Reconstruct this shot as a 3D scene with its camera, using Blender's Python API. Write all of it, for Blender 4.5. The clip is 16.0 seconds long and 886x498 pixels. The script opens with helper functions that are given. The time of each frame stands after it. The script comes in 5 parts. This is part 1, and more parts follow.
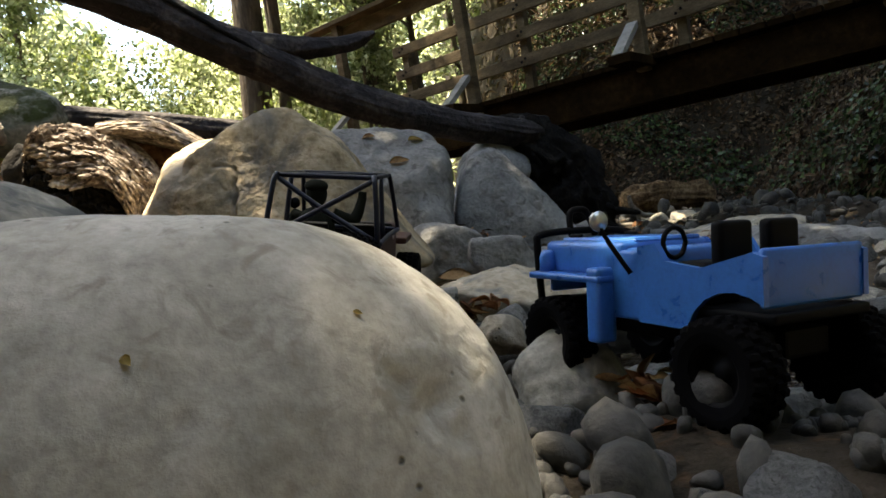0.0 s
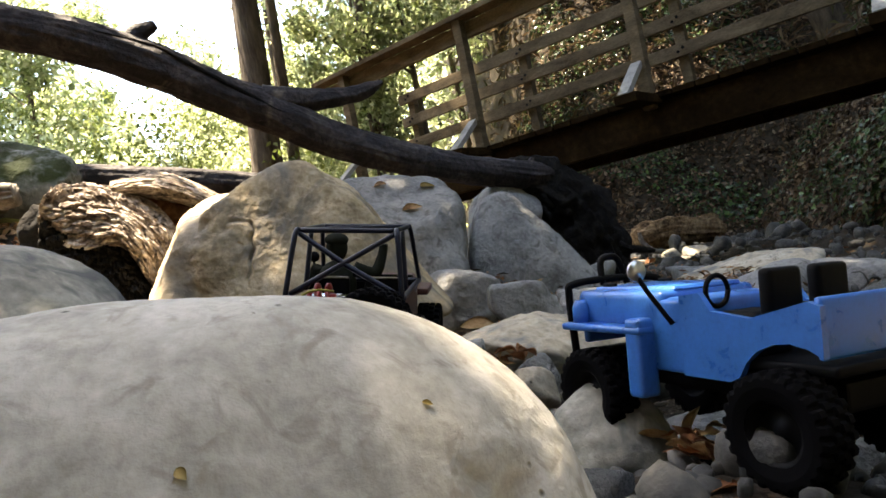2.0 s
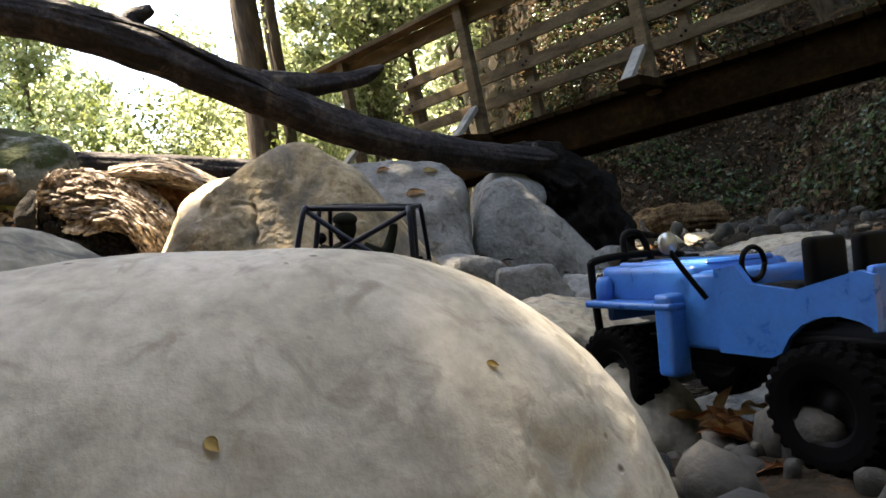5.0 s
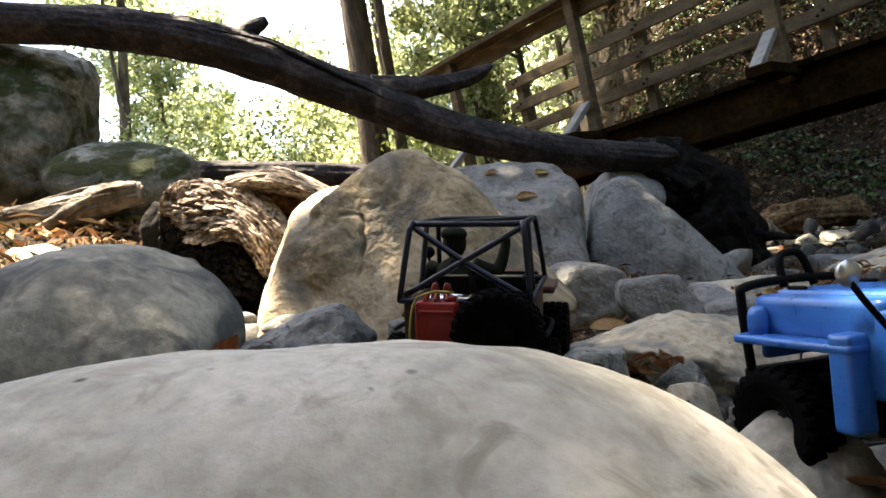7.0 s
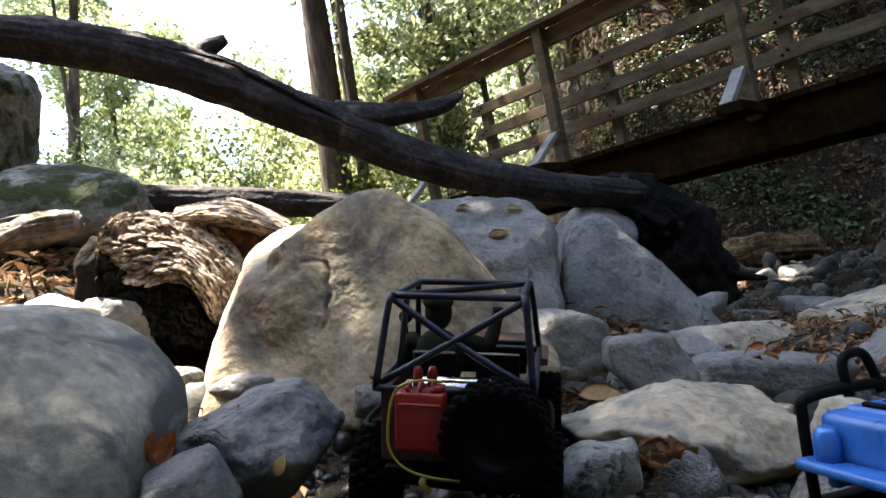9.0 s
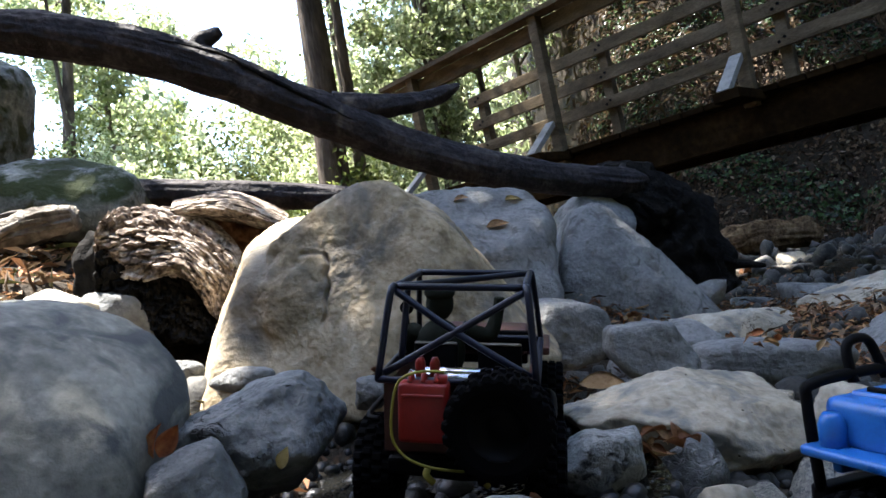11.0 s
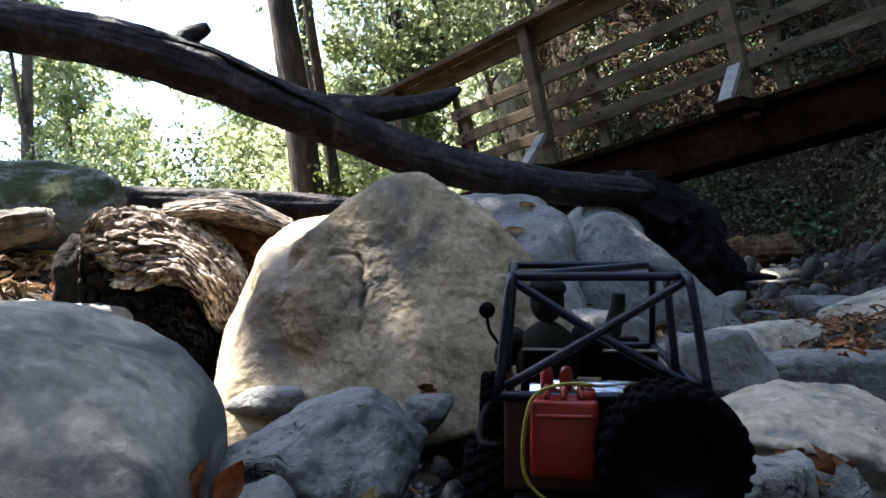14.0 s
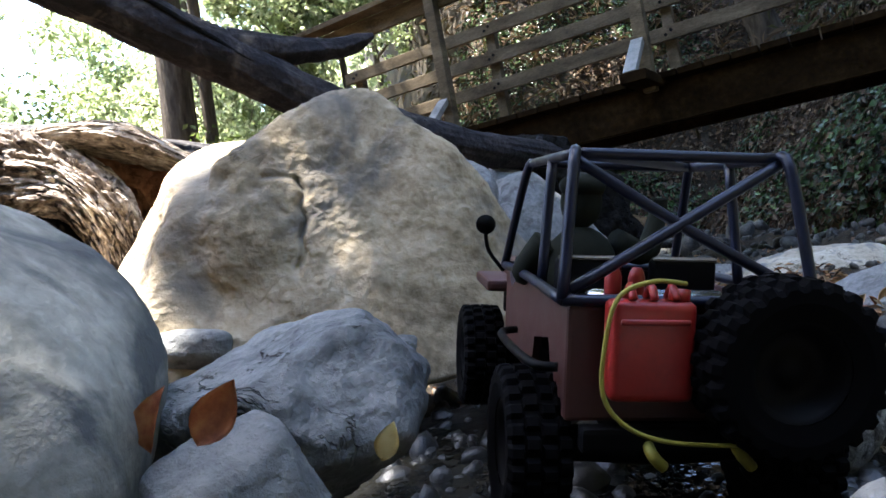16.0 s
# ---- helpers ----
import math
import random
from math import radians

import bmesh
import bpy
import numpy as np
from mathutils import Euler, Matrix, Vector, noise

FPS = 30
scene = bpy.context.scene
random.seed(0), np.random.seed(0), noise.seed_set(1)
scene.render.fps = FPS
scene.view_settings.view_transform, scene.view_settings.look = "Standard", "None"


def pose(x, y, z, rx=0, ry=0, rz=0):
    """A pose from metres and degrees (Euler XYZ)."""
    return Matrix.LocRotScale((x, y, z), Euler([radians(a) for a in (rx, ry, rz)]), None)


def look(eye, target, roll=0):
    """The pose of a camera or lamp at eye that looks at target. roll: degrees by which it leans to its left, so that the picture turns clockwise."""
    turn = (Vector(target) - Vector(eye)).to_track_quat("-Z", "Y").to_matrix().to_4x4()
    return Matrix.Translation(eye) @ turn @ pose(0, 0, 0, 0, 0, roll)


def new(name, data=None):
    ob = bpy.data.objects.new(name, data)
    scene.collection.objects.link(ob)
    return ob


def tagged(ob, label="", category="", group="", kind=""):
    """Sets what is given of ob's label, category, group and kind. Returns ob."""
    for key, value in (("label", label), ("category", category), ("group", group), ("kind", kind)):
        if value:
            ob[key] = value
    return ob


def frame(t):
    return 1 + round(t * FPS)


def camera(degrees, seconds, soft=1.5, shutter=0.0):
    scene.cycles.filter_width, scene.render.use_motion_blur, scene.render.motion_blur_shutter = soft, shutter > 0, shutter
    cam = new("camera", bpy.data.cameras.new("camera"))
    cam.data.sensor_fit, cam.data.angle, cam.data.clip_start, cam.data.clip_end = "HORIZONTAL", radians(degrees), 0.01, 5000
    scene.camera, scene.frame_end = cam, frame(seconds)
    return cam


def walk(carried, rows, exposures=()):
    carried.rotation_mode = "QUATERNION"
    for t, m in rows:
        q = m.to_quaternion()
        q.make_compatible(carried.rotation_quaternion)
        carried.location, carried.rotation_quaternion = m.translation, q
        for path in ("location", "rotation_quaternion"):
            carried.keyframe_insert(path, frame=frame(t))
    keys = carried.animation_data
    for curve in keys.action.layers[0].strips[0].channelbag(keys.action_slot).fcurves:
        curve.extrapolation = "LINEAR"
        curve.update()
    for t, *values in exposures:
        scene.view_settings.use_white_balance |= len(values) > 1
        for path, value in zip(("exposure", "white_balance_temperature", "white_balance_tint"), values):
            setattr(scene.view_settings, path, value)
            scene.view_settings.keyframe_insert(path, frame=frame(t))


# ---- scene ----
from mathutils.bvhtree import BVHTree

cam = camera(66.7, 16.0, 1.6)
PATH = (
    (0.0, pose(0.0060, -0.0060, 0.3210, 86.60, 9.60, -0.60)),
    (0.3, pose(0.0030, -0.0020, 0.3205, 87.90, 9.90, -0.40)),
    (0.5, pose(0.0000, 0.0000, 0.3200, 88.83, 10.12, -0.21)),
    (1.0, pose(-0.0182, -0.0026, 0.3178, 89.20, 10.75, 0.61)),
    (1.5, pose(-0.0099, 0.0100, 0.3323, 89.60, 10.87, 0.22)),
    (2.0, pose(-0.0184, 0.0206, 0.3413, 90.29, 11.51, 0.07)),
    (2.5, pose(-0.0328, 0.0323, 0.3363, 90.06, 11.30, 0.02)),
    (3.0, pose(-0.0516, 0.0431, 0.3254, 88.78, 10.80, -0.38)),
    (5.3, pose(-0.0443, 0.0680, 0.3277, 89.52, 12.25, 0.27)),
    (5.5, pose(-0.0426, 0.0746, 0.3295, 89.51, 11.93, 1.31)),
    (6.0, pose(-0.0509, 0.1081, 0.3445, 90.60, 12.21, 4.27)),
    (6.5, pose(-0.0516, 0.1281, 0.3395, 90.51, 12.49, 6.20)),
    (7.0, pose(-0.0541, 0.1526, 0.3599, 91.21, 12.08, 9.33)),
    (7.5, pose(-0.0683, 0.1862, 0.3710, 91.44, 10.21, 11.10)),
    (8.0, pose(-0.0985, 0.2434, 0.4067, 92.23, 10.37, 9.57)),
    (8.5, pose(-0.1052, 0.2918, 0.4345, 92.15, 10.85, 7.04)),
    (8.7, pose(-0.0997, 0.3040, 0.4409, 92.28, 10.93, 5.79)),
    (11.0, pose(-0.1049, 0.3090, 0.4408, 91.45, 11.78, 5.45)),
    (11.5, pose(-0.1060, 0.3401, 0.4587, 91.75, 13.28, 4.06)),
    (12.0, pose(-0.1353, 0.3892, 0.4643, 92.70, 13.35, 6.23)),
    (12.5, pose(-0.1862, 0.4263, 0.4652, 93.99, 11.96, 10.47)),
    (13.0, pose(-0.2463, 0.4665, 0.4690, 94.18, 12.45, 8.39)),
    (13.5, pose(-0.2796, 0.4816, 0.4465, 93.23, 11.94, 5.26)),
    (14.0, pose(-0.2943, 0.4843, 0.4390, 92.62, 11.99, 2.43)),
    (14.5, pose(-0.3265, 0.5024, 0.4429, 93.46, 10.93, 1.92)),
    (15.0, pose(-0.3734, 0.5350, 0.4691, 93.86, 12.91, -1.68)),
    (15.5, pose(-0.4079, 0.6017, 0.4061, 91.01, 10.42, -5.24)),
    (16.0, pose(-0.4424, 0.6556, 0.3831, 88.80, 10.74, -8.16)),
)
walk(cam, PATH, ((0.0, 2.7, 8200, 8), (0.35, 3.52, 8200, 12), (1.8, 3.4, 8200, 12), (7.8, 3.2, 7900, 12), (8.7, 3.2, 7300, 14), (11.0, 3.05, 6250, 12), (14.8, 2.95, 6250, 12), (16.0, 3.65, 6200, 12)))

# ---- light ----
world = bpy.data.worlds.new("sky")
scene.world = world
world.use_nodes = True
wn = world.node_tree.nodes
sky = wn.new("ShaderNodeTexSky")
sky.sky_type = "NISHITA"
sky.sun_disc = False
SUN_EL, SUN_AZ = radians(71), radians(-66)   # azimuth from +y, clockwise seen from above
sky.sun_elevation, sky.sun_rotation = SUN_EL, SUN_AZ
wn["Background"].inputs[1].default_value = 0.15
world.node_tree.links.new(sky.outputs[0], wn["Background"].inputs[0])
SUN = Vector((math.sin(SUN_AZ) * math.cos(SUN_EL), math.cos(SUN_AZ) * math.cos(SUN_EL), math.sin(SUN_EL)))
lamp = new("sun", bpy.data.lights.new("sun", "SUN"))
lamp.data.energy, lamp.data.angle, lamp.data.color = 5.0, radians(0.6), (1.0, 0.94, 0.84)
lamp.matrix_world = look(SUN * 60, (0, 0, 0))


# ---- materials ----
def material(name, colours, scale=6.0, rough=0.85, bump=0.4, fine=60.0, metal=0.0, distance=0.01, moss=None, pits=0.0, stretch=(1, 1, 1), translucent=0.0, wet=0.0, spots=None, veins=0.0, gloss=0.3):
    """Colours run over two scales of noise; fine grain and relief on top."""
    m = bpy.data.materials.new(name)
    m.use_nodes = True
    nt = m.node_tree
    n, link = nt.nodes, nt.links.new
    bs = n["Principled BSDF"]
    co = n.new("ShaderNodeTexCoord")
    info = n.new("ShaderNodeObjectInfo")
    add = n.new("ShaderNodeVectorMath")
    mul = n.new("ShaderNodeVectorMath")
    mul.operation = "MULTIPLY"
    mul.inputs[1].default_value = stretch
    sc = n.new("ShaderNodeMath")
    sc.operation = "MULTIPLY"
    sc.inputs[1].default_value = 37.0
    link(info.outputs["Random"], sc.inputs[0])
    link(co.outputs["Object"], mul.inputs[0])
    link(mul.outputs[0], add.inputs[0])
    link(sc.outputs[0], add.inputs[1])

    def noise_tex(s, detail, dist=0.0, rough_=0.6):
        t = n.new("ShaderNodeTexNoise")
        t.inputs["Scale"].default_value, t.inputs["Detail"].default_value = s, detail
        t.inputs["Distortion"].default_value, t.inputs["Roughness"].default_value = dist, rough_
        link(add.outputs[0], t.inputs["Vector"])
        return t.outputs["Fac"]

    big = noise_tex(scale, 6, 0.6)
    small = noise_tex(fine, 5)
    ramp = n.new("ShaderNodeValToRGB")
    el = ramp.color_ramp.elements
    while len(el) < len(colours):
        el.new(0.5)
    for i, c in enumerate(colours):
        el[i].position = 0.32 + 0.36 * i / max(1, len(colours) - 1)
        el[i].color = (*c, 1)
    mixf = n.new("ShaderNodeMath")
    mixf.operation = "MULTIPLY_ADD"
    mixf.inputs[1].default_value = 0.48
    shift = n.new("ShaderNodeMath")
    shift.operation = "MULTIPLY_ADD"
    shift.inputs[1].default_value, shift.inputs[2].default_value = 0.8, -0.14
    link(big, shift.inputs[0])
    link(small, mixf.inputs[0])
    link(shift.outputs[0], mixf.inputs[2])
    link(mixf.outputs[0], ramp.inputs[0])
    colour = ramp.outputs[0]

    def mix(a, b, f):
        x = n.new("ShaderNodeMix")
        x.data_type = "RGBA"
        link(f, x.inputs[0])
        link(a, x.inputs[6])
        if isinstance(b, tuple):
            x.inputs[7].default_value = (*b, 1)
        else:
            link(b, x.inputs[7])
        return x.outputs[2]

    def band(v, lo, hi):
        r = n.new("ShaderNodeMapRange")
        r.inputs[1].default_value, r.inputs[2].default_value = lo, hi
        link(v, r.inputs[0])
        return r.outputs[0]

    if spots:
        colour = mix(colour, spots[0], band(noise_tex(spots[1], 4, 0.8), spots[2] - 0.03, spots[2] + 0.10))
    height = small
    if veins:
        fold = n.new("ShaderNodeMath")
        fold.operation = "SUBTRACT"
        fold.inputs[1].default_value = 0.5
        link(noise_tex(veins, 5, 1.2, 0.7), fold.inputs[0])
        ab = n.new("ShaderNodeMath")
        ab.operation = "ABSOLUTE"
        link(fold.outputs[0], ab.inputs[0])
        line = band(ab.outputs[0], 0.012, 0.0)
        some = n.new("ShaderNodeMath")
        some.operation = "MULTIPLY"
        link(line, some.inputs[0])
        link(band(noise_tex(veins * 0.8, 2), 0.52, 0.62), some.inputs[1])
        colour = mix(colour, tuple(0.3 * k for k in colours[0]), some.outputs[0])
        sub2 = n.new("ShaderNodeMath")
        sub2.operation = "SUBTRACT"
        link(small, sub2.inputs[0])
        link(some.outputs[0], sub2.inputs[1])
        height = sub2.outputs[0]
    if pits:
        v = n.new("ShaderNodeTexVoronoi")
        v.inputs["Scale"].default_value = pits
        link(add.outputs[0], v.inputs["Vector"])
        hole = band(v.outputs["Distance"], 0.07, 0.17)
        inv = n.new("ShaderNodeMath")
        inv.operation = "SUBTRACT"
        inv.inputs[0].default_value = 1.0
        link(hole, inv.inputs[1])
        gate = n.new("ShaderNodeMath")
        gate.operation = "MULTIPLY"
        link(inv.outputs[0], gate.inputs[0])
        link(band(noise_tex(min(scale * 3.3, 30), 3), 0.56, 0.60), gate.inputs[1])
        colour = mix(colour, tuple(0.25 * k for k in colours[0]), gate.outputs[0])
        sub = n.new("ShaderNodeMath")
        sub.operation = "SUBTRACT"
        link(height, sub.inputs[0])
        link(gate.outputs[0], sub.inputs[1])
        height = sub.outputs[0]
    if moss:
        geo = n.new("ShaderNodeNewGeometry")
        sep = n.new("ShaderNodeSeparateXYZ")
        link(geo.outputs["Normal"], sep.inputs[0])
        sm = n.new("ShaderNodeMath")
        sm.operation = "MULTIPLY"
        link(band(sep.outputs[2], moss[1], moss[1] + 0.35), sm.inputs[0])
        link(band(noise_tex(moss[2], 6), 0.40, 0.50), sm.inputs[1])
        colour = mix(colour, moss[0], sm.outputs[0])
    link(colour, bs.inputs["Base Color"])
    rr = n.new("ShaderNodeMapRange")
    rr.inputs[3].default_value, rr.inputs[4].default_value = rough - 0.12 - wet, min(1.0, rough + 0.08)
    link(big, rr.inputs[0])
    link(rr.outputs[0], bs.inputs["Roughness"])
    bs.inputs["Metallic"].default_value = metal
    bs.inputs["Specular IOR Level"].default_value = gloss
    if bump:
        hs = n.new("ShaderNodeMath")
        hs.operation = "MULTIPLY_ADD"
        hs.inputs[1].default_value = 0.9
        link(big, hs.inputs[0])
        link(height, hs.inputs[2])
        b = n.new("ShaderNodeBump")
        b.inputs["Strength"].default_value, b.inputs["Distance"].default_value = bump, distance
        link(hs.outputs[0], b.inputs["Height"])
        link(b.outputs[0], bs.inputs["Normal"])
    if translucent:
        tr = n.new("ShaderNodeBsdfTranslucent")
        link(colour, tr.inputs[0])
        ms = n.new("ShaderNodeMixShader")
        ms.inputs[0].default_value = translucent
        link(bs.outputs[0], ms.inputs[1])
        link(tr.outputs[0], ms.inputs[2])
        link(ms.outputs[0], n["Material Output"].inputs[0])
    return m


def foliage(name, colours, translucent=0.45, rough=0.5):
    """Leaf surface whose colour differs from leaf to leaf."""
    m = bpy.data.materials.new(name)
    m.use_nodes = True
    n, link = m.node_tree.nodes, m.node_tree.links.new
    bs = n["Principled BSDF"]
    geo = n.new("ShaderNodeNewGeometry")
    ramp = n.new("ShaderNodeValToRGB")
    el = ramp.color_ramp.elements
    while len(el) < len(colours):
        el.new(0.5)
    for i, c in enumerate(colours):
        el[i].position = i / max(1, len(colours) - 1)
        el[i].color = (*c, 1)
    link(geo.outputs["Random Per Island"], ramp.inputs[0])
    link(ramp.outputs[0], bs.inputs["Base Color"])
    bs.inputs["Roughness"].default_value = rough
    bs.inputs["Specular IOR Level"].default_value = 0.25
    tr = n.new("ShaderNodeBsdfTranslucent")
    link(ramp.outputs[0], tr.inputs[0])
    ms = n.new("ShaderNodeMixShader")
    ms.inputs[0].default_value = translucent
    link(bs.outputs[0], ms.inputs[1])
    link(tr.outputs[0], ms.inputs[2])
    link(ms.outputs[0], n["Material Output"].inputs[0])
    return m


ROCK = {
    "tan": material("tan_sandstone", ((0.17, 0.145, 0.10), (0.33, 0.29, 0.22), (0.46, 0.42, 0.34)), 5, 0.9, 0.7, 60, distance=0.006, spots=((0.155, 0.155, 0.145), 9, 0.56), veins=3.5, pits=60),
    "stained": material("stained_sandstone", ((0.14, 0.105, 0.06), (0.32, 0.257, 0.165), (0.47, 0.395, 0.285)), 5, 0.9, 0.7, 55, distance=0.008, spots=((0.15, 0.135, 0.11), 4, 0.55), veins=2.2),
    "grey": material("grey_sandstone", ((0.085, 0.088, 0.088), (0.165, 0.168, 0.163), (0.25, 0.25, 0.238)), 6, 0.85, 1.0, 60, distance=0.008, spots=((0.085, 0.085, 0.078), 14, 0.56)),
    "smoothed": material("smooth_pale_stone", ((0.25, 0.24, 0.208), (0.38, 0.363, 0.315), (0.50, 0.48, 0.43)), 20, 0.9, 0.45, 110, distance=0.003, spots=((0.27, 0.25, 0.21), 46, 0.58), pits=70),
    "mottled": material("mottled_grey_stone", ((0.10, 0.10, 0.088), (0.215, 0.21, 0.18), (0.36, 0.345, 0.295)), 6, 0.9, 0.7, 50, distance=0.006, spots=((0.09, 0.095, 0.094), 8, 0.52)),
    "pale": material("pale_stone", ((0.30, 0.28, 0.22), (0.45, 0.43, 0.36), (0.52, 0.50, 0.43)), 8, 0.9, 0.5, 80, distance=0.006),
    "dark": material("dark_stone", ((0.06, 0.064, 0.064), (0.12, 0.124, 0.12), (0.19, 0.19, 0.18)), 9, 0.8, 0.9, 50, distance=0.010, spots=((0.045, 0.048, 0.048), 12, 0.55)),
    "wet": material("wet_grey_stone", ((0.05, 0.055, 0.057), (0.125, 0.13, 0.127), (0.23, 0.232, 0.22)), 9, 0.75, 0.9, 45, distance=0.012, spots=((0.04, 0.043, 0.043), 16, 0.58), wet=0.2, veins=5),
    "speck": material("pitted_stone", ((0.16, 0.16, 0.15), (0.28, 0.28, 0.26), (0.36, 0.36, 0.33)), 10, 0.8, 0.9, 60, distance=0.012, spots=((0.02, 0.02, 0.02), 42, 0.56)),
    "mossy": material("lichen_stone", ((0.09, 0.10, 0.09), (0.21, 0.225, 0.205), (0.42, 0.42, 0.38)), 5, 0.9, 0.8, 45, distance=0.015, moss=((0.026, 0.038, 0.008), -0.1, 6), spots=((0.06, 0.065, 0.03), 7, 0.54), veins=4),
}
M_GROUND = material("creek_soil", ((0.014, 0.011, 0.008), (0.032, 0.026, 0.019), (0.065, 0.054, 0.041)), 3, 0.95, 0.8, 40, distance=0.02, spots=((0.07, 0.04, 0.02), 22, 0.60), gloss=0.1)
M_GRAVEL = material("creek_gravel", ((0.016, 0.017, 0.016), (0.045, 0.044, 0.04), (0.10, 0.092, 0.078)), 5, 0.75, 0.4, 60)
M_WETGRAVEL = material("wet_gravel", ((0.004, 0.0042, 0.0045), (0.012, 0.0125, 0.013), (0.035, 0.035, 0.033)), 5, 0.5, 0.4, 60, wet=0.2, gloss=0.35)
M_LOG = material("weathered_log", ((0.006, 0.005, 0.006), (0.019, 0.016, 0.018), (0.065, 0.056, 0.054)), 6, 0.8, 1.0, 30, distance=0.015, stretch=(1, 1, 1), spots=((0.16, 0.13, 0.10), 5, 0.68))
M_ROT = material("rotten_wood", ((0.025, 0.018, 0.013), (0.25, 0.20, 0.155), (0.52, 0.46, 0.39)), 18, 0.95, 1.0, 55, distance=0.012, gloss=0.1)
# near-white and black tones put sunlit flakes and shaded gaps into the colour
M_FLAKE = material("flaking_bark_lit_shaded", ((0.014, 0.010, 0.008), (0.22, 0.175, 0.14), (0.62, 0.56, 0.49)), 14, 0.95, 1.0, 60, distance=0.014, spots=((0.02, 0.014, 0.011), 24, 0.56), gloss=0.1)
M_ROTRED = material("red_heartwood", ((0.05, 0.022, 0.012), (0.16, 0.075, 0.04), (0.28, 0.15, 0.085)), 10, 0.95, 0.8, 40, distance=0.015, gloss=0.1)
M_OLDLOG = material("brown_old_log", ((0.025, 0.014, 0.007), (0.16, 0.098, 0.05), (0.36, 0.245, 0.135)), 7, 0.95, 0.9, 30, distance=0.02, gloss=0.1)
M_DRIFT = material("grey_driftwood", ((0.035, 0.03, 0.025), (0.14, 0.125, 0.105), (0.30, 0.275, 0.235)), 8, 0.9, 0.9, 30, distance=0.012)
M_WATER = bpy.data.materials.new("creek_water")
M_WATER.use_nodes = True
_w = M_WATER.node_tree.nodes["Principled BSDF"]
_w.inputs["Base Color"].default_value = (0.008, 0.008, 0.007, 1)
_w.inputs["Roughness"].default_value = 0.04
_w.inputs["IOR"].default_value = 1.33
_w.inputs["Specular IOR Level"].default_value = 0.25
_wn = M_WATER.node_tree.nodes.new("ShaderNodeTexNoise")
_wn.inputs["Scale"].default_value = 30
_wb = M_WATER.node_tree.nodes.new("ShaderNodeBump")
_wb.inputs["Strength"].default_value, _wb.inputs["Distance"].default_value = 0.4, 0.01
M_WATER.node_tree.links.new(_wn.outputs["Fac"], _wb.inputs["Height"])
M_WATER.node_tree.links.new(_wb.outputs[0], _w.inputs["Normal"])
# even black of the root mass; in the stump it stands for shade
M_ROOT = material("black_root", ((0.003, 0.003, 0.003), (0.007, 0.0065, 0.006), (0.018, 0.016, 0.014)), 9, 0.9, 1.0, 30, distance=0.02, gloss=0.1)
M_TIMBER = material("weathered_timber", ((0.045, 0.033, 0.018), (0.10, 0.075, 0.045), (0.165, 0.13, 0.082)), 4, 0.85, 0.4, 50, distance=0.004, stretch=(1, 1, 3), spots=((0.03, 0.025, 0.02), 9, 0.68), gloss=0.1)
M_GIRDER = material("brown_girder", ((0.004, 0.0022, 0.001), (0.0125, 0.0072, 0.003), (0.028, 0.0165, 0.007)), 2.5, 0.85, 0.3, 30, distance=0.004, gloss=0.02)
M_BRACE = material("grey_timber", ((0.13, 0.125, 0.11), (0.22, 0.21, 0.19), (0.29, 0.28, 0.255)), 7, 0.85, 0.3, 60, distance=0.003)
M_BARK = material("tree_bark", ((0.035, 0.027, 0.02), (0.085, 0.068, 0.052), (0.16, 0.13, 0.10)), 5, 0.95, 1.0, 16, distance=0.03, stretch=(1, 1, 0.25), gloss=0.1)
M_LEAF = foliage("green_leaves", ((0.035, 0.055, 0.014), (0.10, 0.135, 0.035), (0.18, 0.21, 0.06), (0.06, 0.085, 0.02), (0.26, 0.28, 0.09)))
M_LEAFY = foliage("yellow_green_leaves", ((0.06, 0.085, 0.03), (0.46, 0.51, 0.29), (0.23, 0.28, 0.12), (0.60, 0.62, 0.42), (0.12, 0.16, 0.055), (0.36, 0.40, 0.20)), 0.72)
M_IVY = foliage("ivy_leaves", ((0.004, 0.010, 0.004), (0.016, 0.038, 0.012), (0.06, 0.11, 0.03), (0.006, 0.015, 0.005), (0.12, 0.19, 0.07)), 0.2, 0.3)
M_DRY = foliage("dry_leaves", ((0.16, 0.07, 0.03), (0.27, 0.13, 0.06), (0.38, 0.22, 0.10), (0.22, 0.15, 0.09), (0.12, 0.06, 0.035)), 0.2, 0.7)
M_LITTER = foliage("bank_litter", ((0.008, 0.006, 0.004), (0.07, 0.038, 0.021), (0.025, 0.016, 0.009), (0.17, 0.11, 0.065), (0.035, 0.025, 0.015), (0.30, 0.225, 0.155)), 0.15, 0.8)
M_DEADFERN = foliage("dead_fern", ((0.085, 0.057, 0.032), (0.17, 0.12, 0.07), (0.07, 0.04, 0.02), (0.05, 0.065, 0.02)), 0.25, 0.8)


def plain(name, colour, rough=0.5, metal=0.0, scale=40.0, gloss=0.5):
    a = tuple(0.8 * k for k in colour)
    b = tuple(min(1.0, 1.12 * k) for k in colour)
    m = material(name, (a, colour, b), scale, rough, 0.08, 200, metal, 0.001)
    m.node_tree.nodes["Principled BSDF"].inputs["Specular IOR Level"].default_value = gloss
    return m


